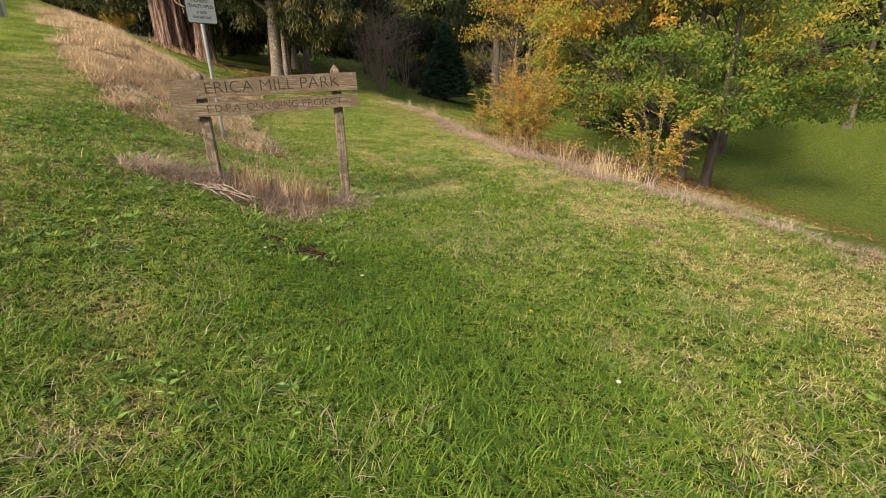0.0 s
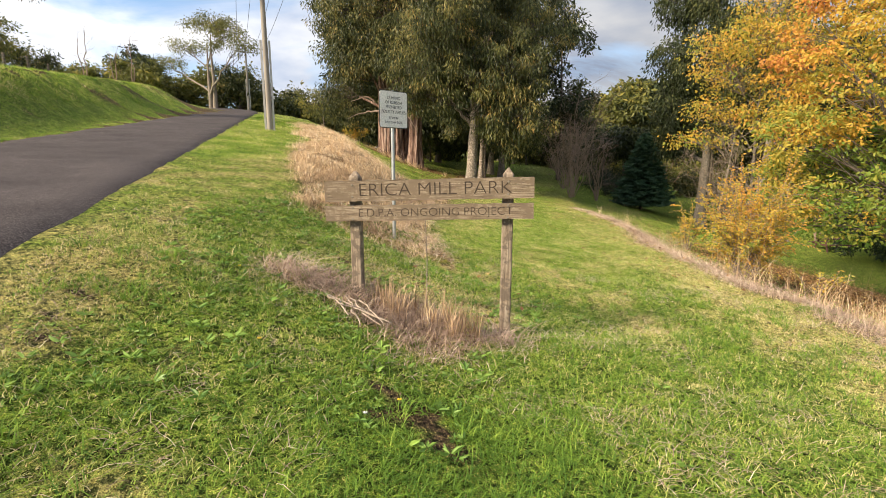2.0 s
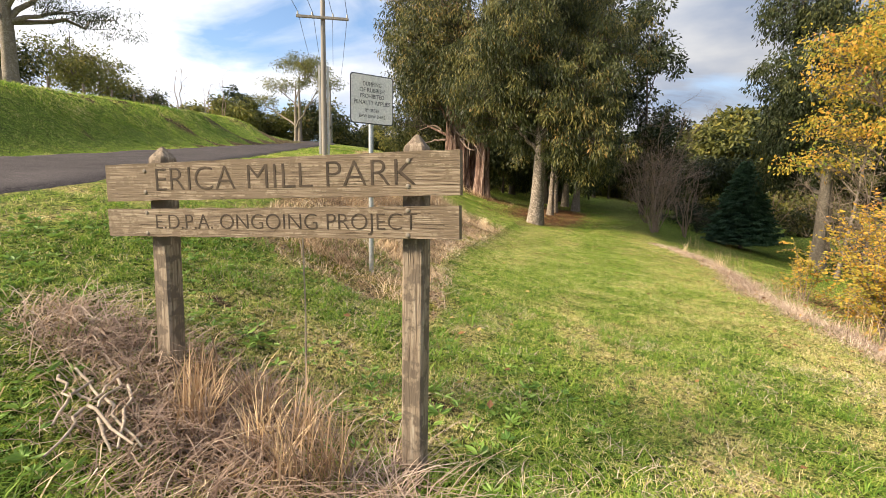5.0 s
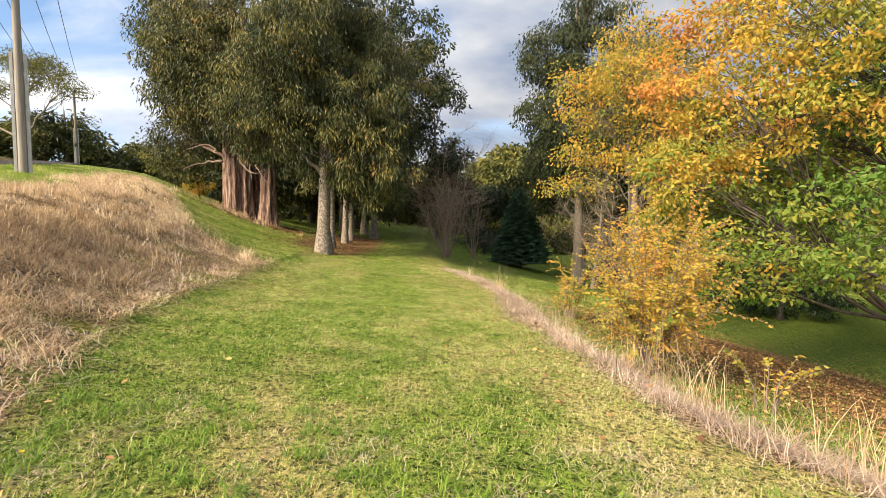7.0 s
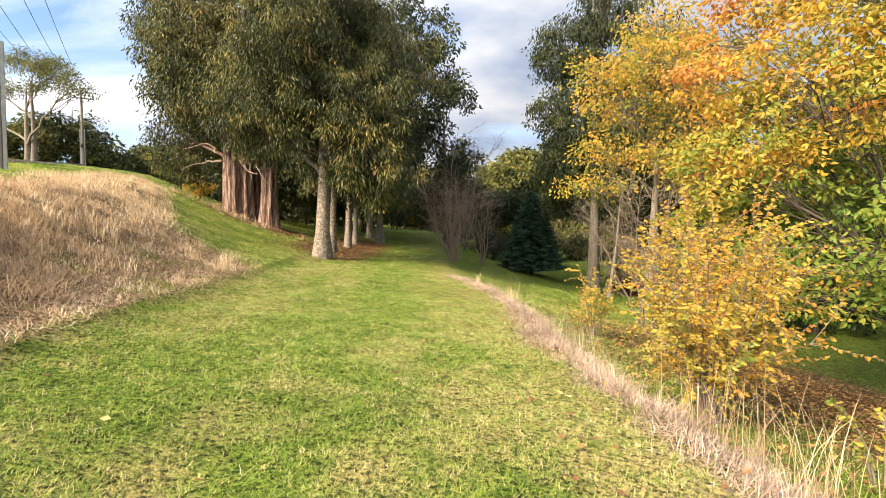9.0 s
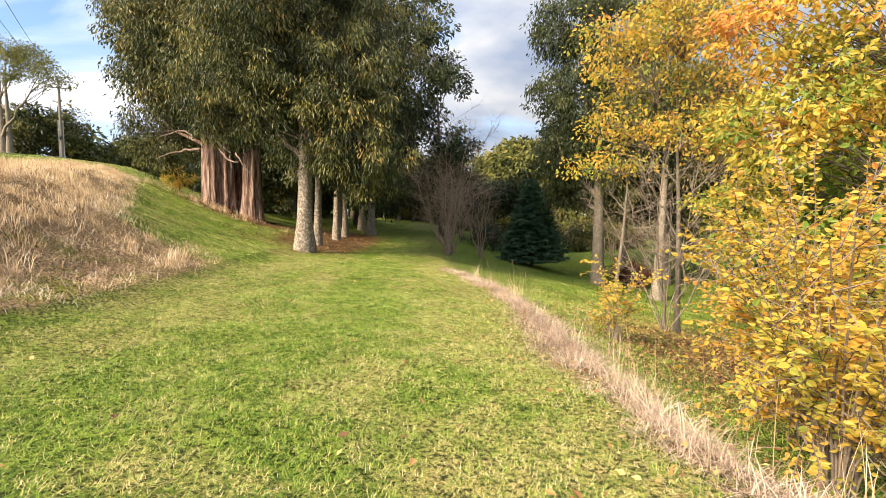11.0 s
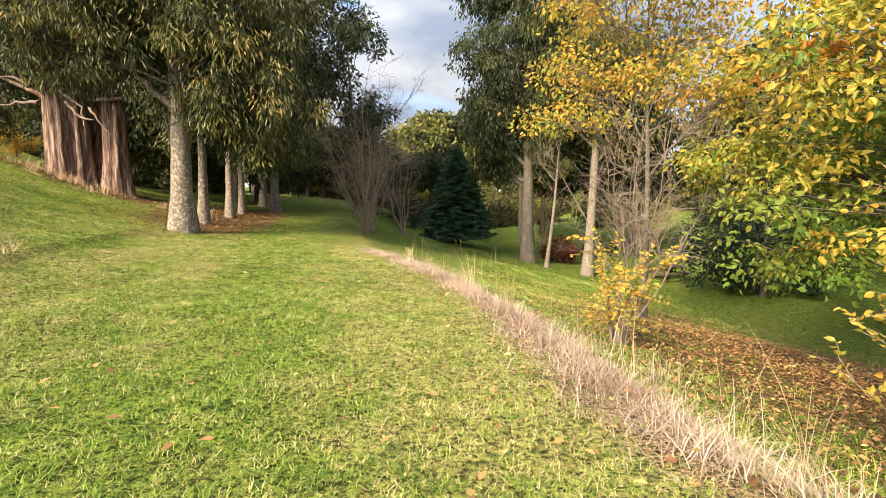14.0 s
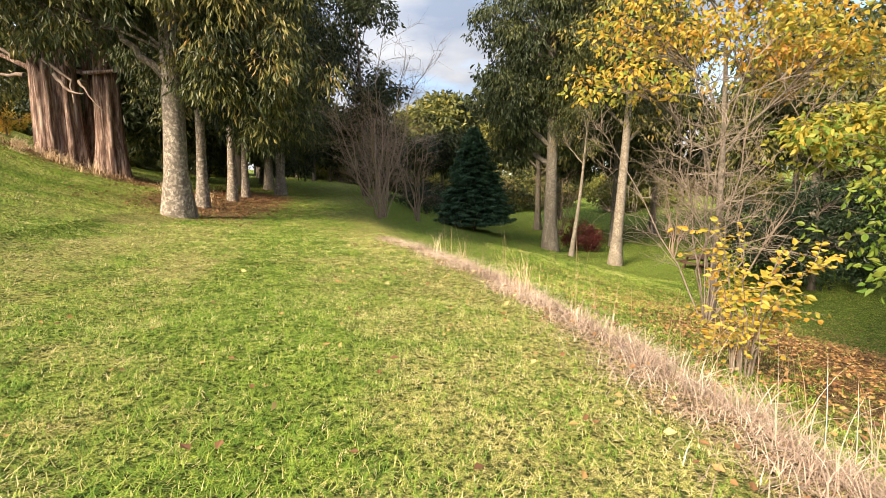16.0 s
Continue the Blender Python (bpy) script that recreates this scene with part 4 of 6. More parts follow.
bare_tree("bare_sapling", -4.5, 33.4, 7.2, 81, m_purple_twig, "leafless vase-shaped brown tree beside the grassy way", 8, 0.50, 14, 9)
for k, (bx, by, bh) in enumerate(((-4.6, 35.5, 5.4), (-3.2, 37.5, 4.6), (-6.2, 41, 6.2), (-6.6, 46, 6.5), (-6.4, 50, 6.5), (1.5, 56, 7), (6.5, 48, 6), (11, 40, 5))):
    bare_tree("bare_sapling", bx, by, bh, 82 + k, m_purple_twig, "leafless brown tree with many fine twigs", 7, 0.50, 12, 8)
for k, (bx, by, bh, br) in enumerate(((-3.2, 45.5, 2.4, 1.7), (-4.6, 49, 2.4, 1.8), (6.0, 41.5, 1.9, 1.2))):
    red = k == 2
    tree("evergreen_shrub" if not red else "red_shrub", bx, by, bh, 0.06, [(0, 0, bh * 0.5, br, br, bh * 0.5), (br * 0.5, 0, bh * 0.4, br * 0.7, br * 0.7, bh * 0.4)], 90, 45, 0.14, m_dark_bark,
         m_red_leaf if red else m_dark_bush, "low red-leaved shrub on the lower lawn" if red else "low rounded dark green shrub on the lower lawn", "shrub", 90 + k, clump_r=0.4, aspect=0.4, droop=0.2)


# the big autumn elm below the edge
def elm_tint(c, rg):
    hi = smooth01((c[:, 2] - 5.6 + 0.25 * (c[:, 0] + 3.9)) / 2.6)
    out = smooth01((-c[:, 0] - 1.9) / 3.5)
    t = 0.12 + 0.46 * hi * (0.40 + 0.60 * out) + 0.05 * out + 0.26 * smooth01((-c[:, 0] - 4.9) / 1.0) * smooth01((c[:, 2] - 3.0) / 2) + rg.normal(size=len(c)) * 0.14
    t = np.where(patchy(c[:, 0] + 0.7 * c[:, 1], c[:, 2] * 1.6, 1.1, 55) > 0.76, t + 0.36, t)
    return np.clip(t, 0, 0.9)


ELM = [(-4.5, -1.3, 3.6, 1.7, 1.8, 1.0), (-4.3, 0.9, 5.0, 1.8, 1.9, 1.2), (-3.3, -3.3, 4.6, 1.9, 1.8, 1.2), (-4.5, -0.3, 6.8, 1.9, 2.0, 1.5), (-1.9, -1.7, 7.6, 2.4, 2.4, 1.6),
       (-2.4, 1.8, 7.2, 2.4, 2.2, 1.7), (1.8, 0, 7.2, 2.5, 2.5, 1.8), (0.0, 0.0, 9.4, 2.4, 2.4, 1.4), (-3.5, -0.9, 8.8, 1.9, 2.0, 1.3), (1.5, -3, 5.0, 2.2, 2, 1.5), (2.5, 2.6, 4.6, 2.2, 2.2, 1.5),
       (-1.9, 2.9, 4.6, 2.2, 1.8, 1.3), (-5.5, 1.3, 3.1, 1.1, 1.2, 0.4), (-5.9, 0.5, 4.0, 1.2, 1.3, 0.5), (-5.1, 2.5, 4.6, 1.4, 1.4, 0.6), (-5.7, -0.3, 5.6, 1.3, 1.4, 0.8), (-1.6, -3.6, 3.6, 1.8, 1.6, 0.9), (3.5, -1.5, 3.6, 1.8, 1.8, 1.0),
       (-5.6, 0.8, 7.6, 1.2, 1.3, 0.9), (-5.2, 1.6, 9.0, 1.2, 1.3, 0.9), (-4.0, 1.0, 10.0, 1.7, 1.7, 1.0)]
tree("elm_tree", 9.9, 17.9, 9.5, 0.20, ELM, 1500, 42, 0.115, m_dark_bark, m_elm_leaf, "spreading elm with green, yellow and orange autumn leaves", seed=101, droop=0.30, clump_r=0.52, aspect=0.62, tint_by=elm_tint,
     fork=0.30, flare=1.3, limb_w=0.24, trunks=2, stem_at=((0.55, 0.2), (-0.55, 0.0)), sides=11, flat=0.42)

# green broadleaf further down the lawn, its leaves hanging almost to the ground
tree("broadleaf_tree", 16.6, 28.4, 9.0, 0.30, [(-2.6, -0.6, 3.6, 2.2, 2.2, 1.2), (0.4, -2.4, 3.2, 2.4, 2.0, 1.3), (2.8, 0.2, 3.6, 2.2, 2.2, 1.4), (-1.5, 1.2, 5.8, 2.8, 2.6, 1.6), (1.6, 0.4, 6.6, 2.8, 2.6, 1.7), (0, 0, 8.8, 2.6, 2.6, 1.5)], 420, 40, 0.17, m_dark_bark, m_elm_leaf,
     "dark-trunked broadleaf tree with green hanging leaves on the lower lawn", seed=102, droop=0.5, clump_r=0.8, aspect=0.6, tint_by=lambda c, rg: np.clip(0.02 + 0.2 * smooth01((c[:, 2] - 5) / 4) + rg.normal(size=len(c)) * 0.06, 0, 0.6), fork=0.25, flare=1.3, limb_w=0.2, flat=0.5)


def sap_tint(c, rg):
    return np.clip(0.36 + 0.16 * smooth01((c[:, 2] - 2.5) / 4) + rg.normal(size=len(c)) * 0.13, 0, 0.95)


tree("autumn_tree", 4.0, 23.3, 8.6, 0.095,
     [(-1.3, -0.4, 7.4, 1.3, 1.3, 0.8), (1.0, 0.2, 6.8, 1.5, 1.4, 0.9), (-1.5, 0.2, 6.0, 1.3, 1.2, 0.6), (0.1, 0, 9.4, 1.4, 1.4, 1.2), (1.5, -0.5, 5.2, 1.3, 1.2, 0.7), (-2.1, -0.5, 4.8, 1.3, 0.9, 0.35), (-0.3, -0.8, 8.4, 1.6, 1.3, 0.9), (-1.9, -0.2, 8.4, 1.1, 1.1, 0.7), (1.6, 0.6, 8.6, 1.5, 1.4, 1.0), (0.4, -0.6, 5.6, 1.6, 1.2, 0.6)],
     760, 16, 0.11, m_grey_bark, m_elm_leaf, "slender autumn tree with yellow leaves above bare twigs", seed=111, droop=0.3, clump_r=0.6, aspect=0.62, tint_by=sap_tint, fork=0.25, flare=1.2, flat=0.45)
bare_tree("bare_shrub", 3.5, 22.6, 4.9, 112, m_twig, "leafless pale twiggy shrub beneath the autumn tree", 9, 0.75, 15, 10, 0.018)

# yellow shrubs along the edge: arching shoots with leaves in two rows, over a twiggy middle
def shoot_shrub(x, y, high, wide, shoots, seed, leaf=0.055, lo=0.34, side=5, label="yellow-leaved shrub with long arching shoots beside the dry grass"):
    rg = np.random.default_rng(seed)
    ob = thing("yellow_shrub", (x, y, gz(x, y) - 0.02), label, "shrub", "yellow shrubs")
    twigs, lv, lw, ll, lt = [], [], [], [], []

    def leafy(path, start, tone):
        seg = np.linalg.norm(np.diff(path, axis=0), axis=1).sum()
        m = max(int(seg * (1 - start) / (leaf * 0.50)), 3)
        u = (start + (1 - start) * (np.arange(m) + rg.uniform(0, 1, m)) / m) * (len(path) - 1)
        p = np.stack([np.interp(u, np.arange(len(path)), path[:, q]) for q in range(3)], 1)
        tan = unit(np.stack([np.interp(u, np.arange(len(path)), np.gradient(path[:, q])) for q in range(3)], 1))
        across = unit(np.cross(tan, np.array([[0.2, 0.1, 1.0]]) + rg.normal(size=(m, 3)) * 0.25)) * np.where(np.arange(m) % 2, 1, -1)[:, None]
        lv.append(p)
        lw.append(across + 0.5 * tan + np.array([[0, 0, -0.25]]) + rg.normal(size=(m, 3)) * 0.25)
        ll.append(leaf * rg.uniform(0.6, 1.2, m))
        lt.append(np.clip(tone + rg.normal(size=m) * 0.09, 0.08, 0.88))

    for i in range(shoots):
        a = i * 2.399 + rg.uniform(-0.4, 0.4)
        o = np.array([np.cos(a), np.sin(a), 0.0])
        reach = wide * rg.uniform(0.3, 1.15) ** 0.8
        h = high * rg.uniform(0.5, 1.1) * (1 - 0.35 * (reach / (1.15 * wide)) ** 2)
        t = np.linspace(0, 1, 9)[:, None]
        path = o * 0.09 + o * reach * t ** 1.6 + np.array([0, 0, 1.0]) * h * (1.25 * t - 0.25 * t ** 3) + rg.normal(size=(9, 3)) * 0.012 * t
        v, f = tubes([(path, np.linspace(0.011, 0.003, 9))], 5)
        part_me("stem", mesh_np("stem", v, f, m_twig, smooth=True), ob)
        tone = lo - 0.10 + 0.34 * rg.uniform() + 0.10 * h / high
        leafy(path, 0.30, tone)
        for _ in range(side):
            q = path[rg.integers(2, 8)]
            w = unit(o * 0.6 + rg.normal(size=3) * 0.8 + np.array([0, 0, 0.35]))
            tw = bend(q, q + w * rg.uniform(0.12, 0.30) * high, 5, 0.15, rg)
            twigs.append((tw, np.linspace(0.005, 0.002, 5)))
            leafy(tw, 0.1, tone + 0.05)
    v, f = tubes(twigs, 4)
    tagged(part_me("twig", mesh_np("twig", v, f, m_twig, smooth=True), ob), kind="stuff")
    ln = np.concatenate(ll)
    v, f, tt = leaf_faces(np.concatenate(lv), np.concatenate(lw), ln, ln * 0.66, rg, np.concatenate(lt), ovate=True)
    tagged(part_me("foliage", mesh_np("foliage", v, f, m_elm_leaf, tt), ob), kind="stuff")
    return ob


shoot_shrub(2.2, 12.9, 2.5, 0.95, 34, 121, 0.06, 0.40, 9)
shoot_shrub(2.7, 14.2, 2.9, 1.0, 26, 122, 0.065, 0.44, 8)
shoot_shrub(1.55, 18.3, 1.8, 0.5, 12, 123, 0.075, 0.38, 5, "small yellow-leaved sapling beside the dry grass")
shoot_shrub(4.4, 9.0, 2.1, 1.0, 20, 124, 0.07, 0.34, 4)
shoot_shrub(3.3, 12.0, 1.15, 0.45, 6, 125, 0.07, 0.36, 1, "a few leafy yellow shoots below the lawn edge")
shoot_shrub(2.55, 15.0, 1.25, 0.6, 7, 126, 0.07, 0.34, 1, "a few leafy yellow shoots below the lawn edge")
tree("dark_shrub", 13.6, 33.2, 4.6, 0.14, [(0, 0, 2.0, 2.6, 2.4, 1.7), (2.0, 0.5, 2.2, 2.0, 2.0, 1.8), (-1.8, 0.6, 2.2, 1.9, 1.9, 1.8), (0.3, 0, 3.6, 2.0, 2.0, 1.2)], 260, 45, 0.22, m_dark_bark, m_dark_bush,
     "big dense dark evergreen shrub on the lower lawn", "shrub", 131, clump_r=0.6, aspect=0.4, droop=0.3)
tree("golden_shrub", -24.5, 38.0, 1.9, 0.04, [(0, 0, 1.0, 1.1, 1.1, 0.7)], 50, 30, 0.12, m_twig, m_elm_leaf, "small golden-leaved shrub on the bank", "shrub", 132, clump_r=0.3, aspect=0.6, droop=0.2,
     tint_by=lambda c, rg: np.clip(0.6 + rg.normal(size=len(c)) * 0.1, 0, 0.9))


# ---------- park sign ----------
def text_me(body, size, depth, material, thin=0.0):
    cu = bpy.data.curves.new("text", "FONT")
    cu.body, cu.size, cu.extrude, cu.align_x, cu.align_y, cu.offset = body, size, depth, "CENTER", "CENTER", thin
    tmp = new("tmp", cu)
    dg = bpy.context.evaluated_depsgraph_get()
    me_ = bpy.data.meshes.new_from_object(tmp.evaluated_get(dg))
    bpy.data.objects.remove(tmp)
    me_.materials.clear()
    me_.materials.append(material)
    return me_


def letters(me_, parent, m, label):
    """Each letter of a line of writing as a part of its own."""
    bm = bmesh.new()
    bm.from_mesh(me_)
    bmesh.ops.remove_doubles(bm, verts=bm.verts, dist=1e-5)
    todo = set(bm.verts)
    while todo:
        stack, island = [todo.pop()], []
        while stack:
            v = stack.pop()
            island.append(v)
            for e in v.link_edges:
                o = e.other_vert(v)
                if o in todo:
                    todo.discard(o)
                    stack.append(o)
        idx = {v: i for i, v in enumerate(island)}
        one = bpy.data.meshes.new("letter")
        faces = [[idx[v] for v in f.verts] for f in {f for v in island for f in v.link_faces}]
        one.from_pydata([m @ v.co for v in island], [], faces)
        one.materials.append(me_.materials[0])
        part_me("letter", one, parent, label)
    bm.free()


def rot(x=0, y=0, z=0):
    return Euler((radians(x), radians(y), radians(z))).to_matrix().to_4x4()


PL, PR = Vector((-2.31, 4.80, 0)), Vector((-0.955, 5.21, 0))
u_ = (PR - PL).normalized()
yaw_ = math.degrees(math.atan2(u_.y, u_.x))
park = thing("park_sign", (PR.x, PR.y, gz(PR.x, PR.y)), "weathered timber park sign on two posts", "sign")
park.rotation_euler = (0, 0, radians(yaw_))
span = (PR - PL).length
zl = gz(PL.x, PL.y) - gz(PR.x, PR.y)


def sign_post(x, z0, top, w=0.102):
    bm = bmesh.new()
    rings = []
    for z, k in ((z0, 1.0), (z0 + 0.5, 1.0), (top - 0.4, 0.99), (top - 0.012, 0.98), (top, 0.92), (top + 0.055, 0.14)):
        c = 0.10 * w * k
        h = w * k / 2
        rings.append([bm.verts.new((x + px, py, z)) for px, py in ((-h, -h + c), (-h + c, -h), (h - c, -h), (h, -h + c), (h, h - c), (h - c, h), (-h + c, h), (-h, h - c))])
    for lo, hi in zip(rings, rings[1:]):
        for q in range(8):
            bm.faces.new((lo[q], lo[(q + 1) % 8], hi[(q + 1) % 8], hi[q]))
    bm.faces.new(rings[-1])
    bmesh.ops.recalc_face_normals(bm, faces=bm.faces)
    return part("post", bm, m_post, park)


ZB = -gz(PR.x, PR.y)
sign_post(0, -0.25, ZB + 1.42)
sign_post(-span, zl - 0.25, ZB + 1.39)


def plank(z, h, length, x1, tilt):
    bm = bmesh.new()
    rg = np.random.default_rng(int(z * 100))
    n = 28
    ring = []
    for i in range(n + 1):
        x = x1 - length + length * i / n
        w1, w2 = 0.0015 * rg.normal(), 0.0018 * rg.normal()
        ring.append([bm.verts.new((x, yy, zz)) for yy, zz in ((-0.112, z - h / 2 + w1), (-0.067, z - h / 2 + w1), (-0.067, z + h / 2 + w2), (-0.112, z + h / 2 + w2))])
    for a, b in zip(ring, ring[1:]):
        for q in range(4):
            bm.faces.new((a[q], b[q], b[(q + 1) % 4], a[(q + 1) % 4]))
    bm.faces.new(ring[0]), bm.faces.new(ring[-1][::-1])
    bmesh.ops.recalc_face_normals(bm, faces=bm.faces)
    bmesh.ops.transform(bm, matrix=Matrix.Translation((0, 0, z)) @ rot(y=tilt) @ Matrix.Translation((0, 0, -z)), verts=bm.verts)
    return bm


b1 = part("board", plank(ZB + 1.30, 0.185, 1.90, 0.225, -1.6), m_wood, park)
b2 = part("board", plank(ZB + 1.095, 0.138, 1.90, 0.225, -1.6), m_wood, park)
for b_, txt, zz, size, wide in ((b1, "ERICA MILL PARK", ZB + 1.285, 0.165, 1.38), (b2, "E.D.P.A. ONGOING PROJECT", ZB + 1.078, 0.105, 1.40)):
    tm = text_me(txt, size, 0.001, m_carve, -0.055 * size * 0.3)
    xs = [v.co.x for v in tm.vertices]
    sc = wide / (max(xs) - min(xs))
    letters(tm, b_, Matrix.Translation((-0.66, -0.1130, zz)) @ rot(y=-1.6) @ rot(x=90) @ Matrix.Diagonal((sc, 1, 1, 1)), "dark carved letter")
    for bx in (0.0, -span):
        for dz in (0.05, -0.055):
            bm = bmesh.new()
            bmesh.ops.create_uvsphere(bm, u_segments=10, v_segments=6, radius=0.011)
            bmesh.ops.transform(bm, matrix=Matrix.Translation((bx, -0.113, zz + dz + 0.0279 * (bx + 0.66))) @ Matrix.Diagonal((1, 0.5, 1, 1)), verts=bm.verts)
            part("bolt", bm, m_bolt, b_)

# ---------- shire notice on a steel pole ----------
nx, ny = -3.66, 7.91
notice = thing("notice_sign", (nx, ny, gz(nx, ny)), "white dumping notice on a galvanised steel pole", "sign")
notice.rotation_euler = (0, 0, radians(65.7))
v, f = tubes([(np.array([[0, 0, -0.2], [0, 0, 1.2], [0, 0, 2.40]]), np.array([0.03, 0.03, 0.03]))], 14)
part_me("pole", mesh_np("pole", v, f, m_galv, smooth=True), notice)


def round_rect(w, h, r, y0, y1, z):
    bm = bmesh.new()
    pts = []
    for cx, cz, a0 in ((w / 2 - r, h / 2 - r, 0), (-w / 2 + r, h / 2 - r, 90), (-w / 2 + r, -h / 2 + r, 180), (w / 2 - r, -h / 2 + r, 270)):
        for k in range(5):
            a = radians(a0 + 22.5 * k)
            pts.append((cx + r * math.cos(a), cz + r * math.sin(a) + z))
    lo = [bm.verts.new((x, y0, zz)) for x, zz in pts]
    hi = [bm.verts.new((x, y1, zz)) for x, zz in pts]
    bm.faces.new(lo), bm.faces.new(hi[::-1])
    for k in range(len(pts)):
        q = (k + 1) % len(pts)
        bm.faces.new((lo[k], hi[k], hi[q], lo[q]))
    bmesh.ops.recalc_face_normals(bm, faces=bm.faces)
    return bm


PZ = 2.37 - gz(nx, ny)
plate = part("plate", round_rect(0.56, 0.58, 0.04, -0.036, -0.032, PZ), m_black, notice, "black-bordered back plate")
face = part("face", round_rect(0.535, 0.555, 0.032, -0.040, -0.036, PZ), m_panel, notice, "off-white sign face")
for txt, dz, w, size in (("DUMPING", 0.175, 0.24, 0.07), ("OF RUBBISH", 0.105, 0.32, 0.07), ("PROHIBITED", 0.035, 0.31, 0.07), ("PENALTY APPLIES", -0.04, 0.47, 0.07), ("BY ORDER", -0.13, 0.18, 0.055), ("BAW BAW SHIRE", -0.20, 0.34, 0.055)):
    tm = text_me(txt, size, 0.0008, m_black)
    xs = [v.co.x for v in tm.vertices]
    letters(tm, face, Matrix.Translation((0, -0.0412, PZ + dz)) @ rot(x=90) @ Matrix.Diagonal((w / (max(xs) - min(xs)), 1, 1, 1)), "black letter")
for dz in (0.25, -0.25):
    part("clamp", box_bm(0.09, 0.075, 0.035, Matrix.Translation((0, 0.0, PZ + dz)), 0.005), m_galv, notice)


# ---------- power poles and wires ----------
def power_pole(x, y, high, label, r=0.14, arm=2.4, arm_yaw=42.5):
    ob = thing("power_pole", (x, y, gz(x, y)), label, "power pole", "power poles")
    v, f = tubes([(np.array([[0, 0, -0.4], [0, 0, high * 0.5], [0, 0, high]]), np.array([r, r * 0.9, r * 0.75]))], 14)
    part_me("pole", mesh_np("pole", v, f, m_pole, smooth=True), ob)
    for o in (-1, 1):
        part("stake", box_bm(0.10, 0.09, 4.6, rot(z=arm_yaw) @ Matrix.Translation((o * (r + 0.055), 0, 1.9)), 0.01), m_pole_pale, ob, "pale steel reinforcing stake")
    part("crossarm", box_bm(arm, 0.10, 0.12, Matrix.Translation((0, 0, high - 0.9)) @ rot(z=arm_yaw) @ Matrix.Translation((0, -r, 0)), 0.01), m_pole, ob)
    for o in (-1, -0.42, 0.42, 1):
        bm = bmesh.new()
        bmesh.ops.create_cone(bm, segments=10, radius1=0.045, radius2=0.03, depth=0.16, cap_ends=True)
        bmesh.ops.transform(bm, matrix=Matrix.Translation((0, 0, high - 0.76)) @ rot(z=arm_yaw) @ Matrix.Translation((o * arm * 0.47, -r, 0)), verts=bm.verts)
        part("insulator", bm, m_pole_pale, ob, "pale ceramic insulator")
    return ob


P1, P2 = (-17.27, 19.66, 7.25), (-51.5, 52.3, 8.6)
power_pole(*P1, "tall timber power pole with a crossarm beside the road")
power_pole(*P2, "timber power pole further up the road", 0.15)
P0 = (14.0, -14.0, 9.5)
ax_, ay_ = math.cos(radians(45)), math.sin(radians(45))
for a, b in ((P1, P2), (P0, P1)):
    for o in (-1.13, -0.45, 0.45, 1.13):
        p = np.array((a[0] + ax_ * o, a[1] + ay_ * o, gz(a[0], a[1]) + a[2] - 0.68))
        q = np.array((b[0] + ax_ * o, b[1] + ay_ * o, gz(b[0], b[1]) + b[2] - 0.68))
        t = np.linspace(0, 1, 16)[:, None]
        pts = p + (q - p) * t - np.array([0, 0, 1.0]) * 4 * t * (1 - t) * 0.9
        v, f = tubes([(pts, np.full(16, 0.012))], 5)
        tagged(new("power_line", mesh_np("power_line", v, f, m_wire, smooth=True)), "thin dark overhead wire between power poles", "wire", "overhead wires")
power_pole(*P0, "timber power pole behind the start of the walk")

# fence along the top of the road bank
for k in range(14):
    s_, d_ = 4 + 4.2 * k, -14.0 - 0.25 * k
    px, py = ROAD_P + ROAD_U * s_ + ROAD_N * d_
    fp = thing("fence_post", (px, py, gz(px, py)), "grey timber fence post on the road bank", "fence post", "fence posts")
    part("post", box_bm(0.13, 0.13, 1.35, Matrix.Translation((0, 0, 0.45)) @ rot(x=2.0 * math.sin(k * 3), y=3 * math.cos(k * 5)), 0.015), m_post, fp)
for dz in (0.35, 0.65, 0.95):
    pts = []
    for k in range(14):
        px, py = ROAD_P + ROAD_U * (4 + 4.2 * k) + ROAD_N * (-14.0 - 0.25 * k)
        pts.append((px, py, gz(px, py) + dz))
    v, f = tubes([(np.array(pts), np.full(14, 0.006))], 4)
    tagged(new("fence_wire", mesh_np("fence_wire", v, f, m_wire)), "thin wire strung along the fence posts", "wire", "fence wires")

# trees up by the road
def by_road(s_, d_):
    p = ROAD_P + ROAD_U * s_ + ROAD_N * d_
    return float(p[0]), float(p[1])


tx, ty = by_road(66, -6)
tree("spreading_gum", tx, ty, 9.5, 0.34, [(-4.6, 0, 8.4, 3.0, 2.6, 0.9), (3.6, 0, 9.4, 3.2, 2.8, 1.0), (-0.5, 1, 11, 4.0, 3.2, 1.0), (6.4, 0, 7.4, 2.4, 2.0, 0.8), (-7.4, 0, 6.6, 2.0, 2.0, 0.7), (1.5, -1, 8.0, 2.0, 2, 0.7)], 190, 45, 0.3, m_pale_bark, m_light_leaf,
     "pale-limbed spreading gum with a flat open crown", seed=141, droop=0.3, clump_r=1.0, aspect=0.3, fork=0.3, trunks=2, spread=0.3)
tx, ty = by_road(30, -18)
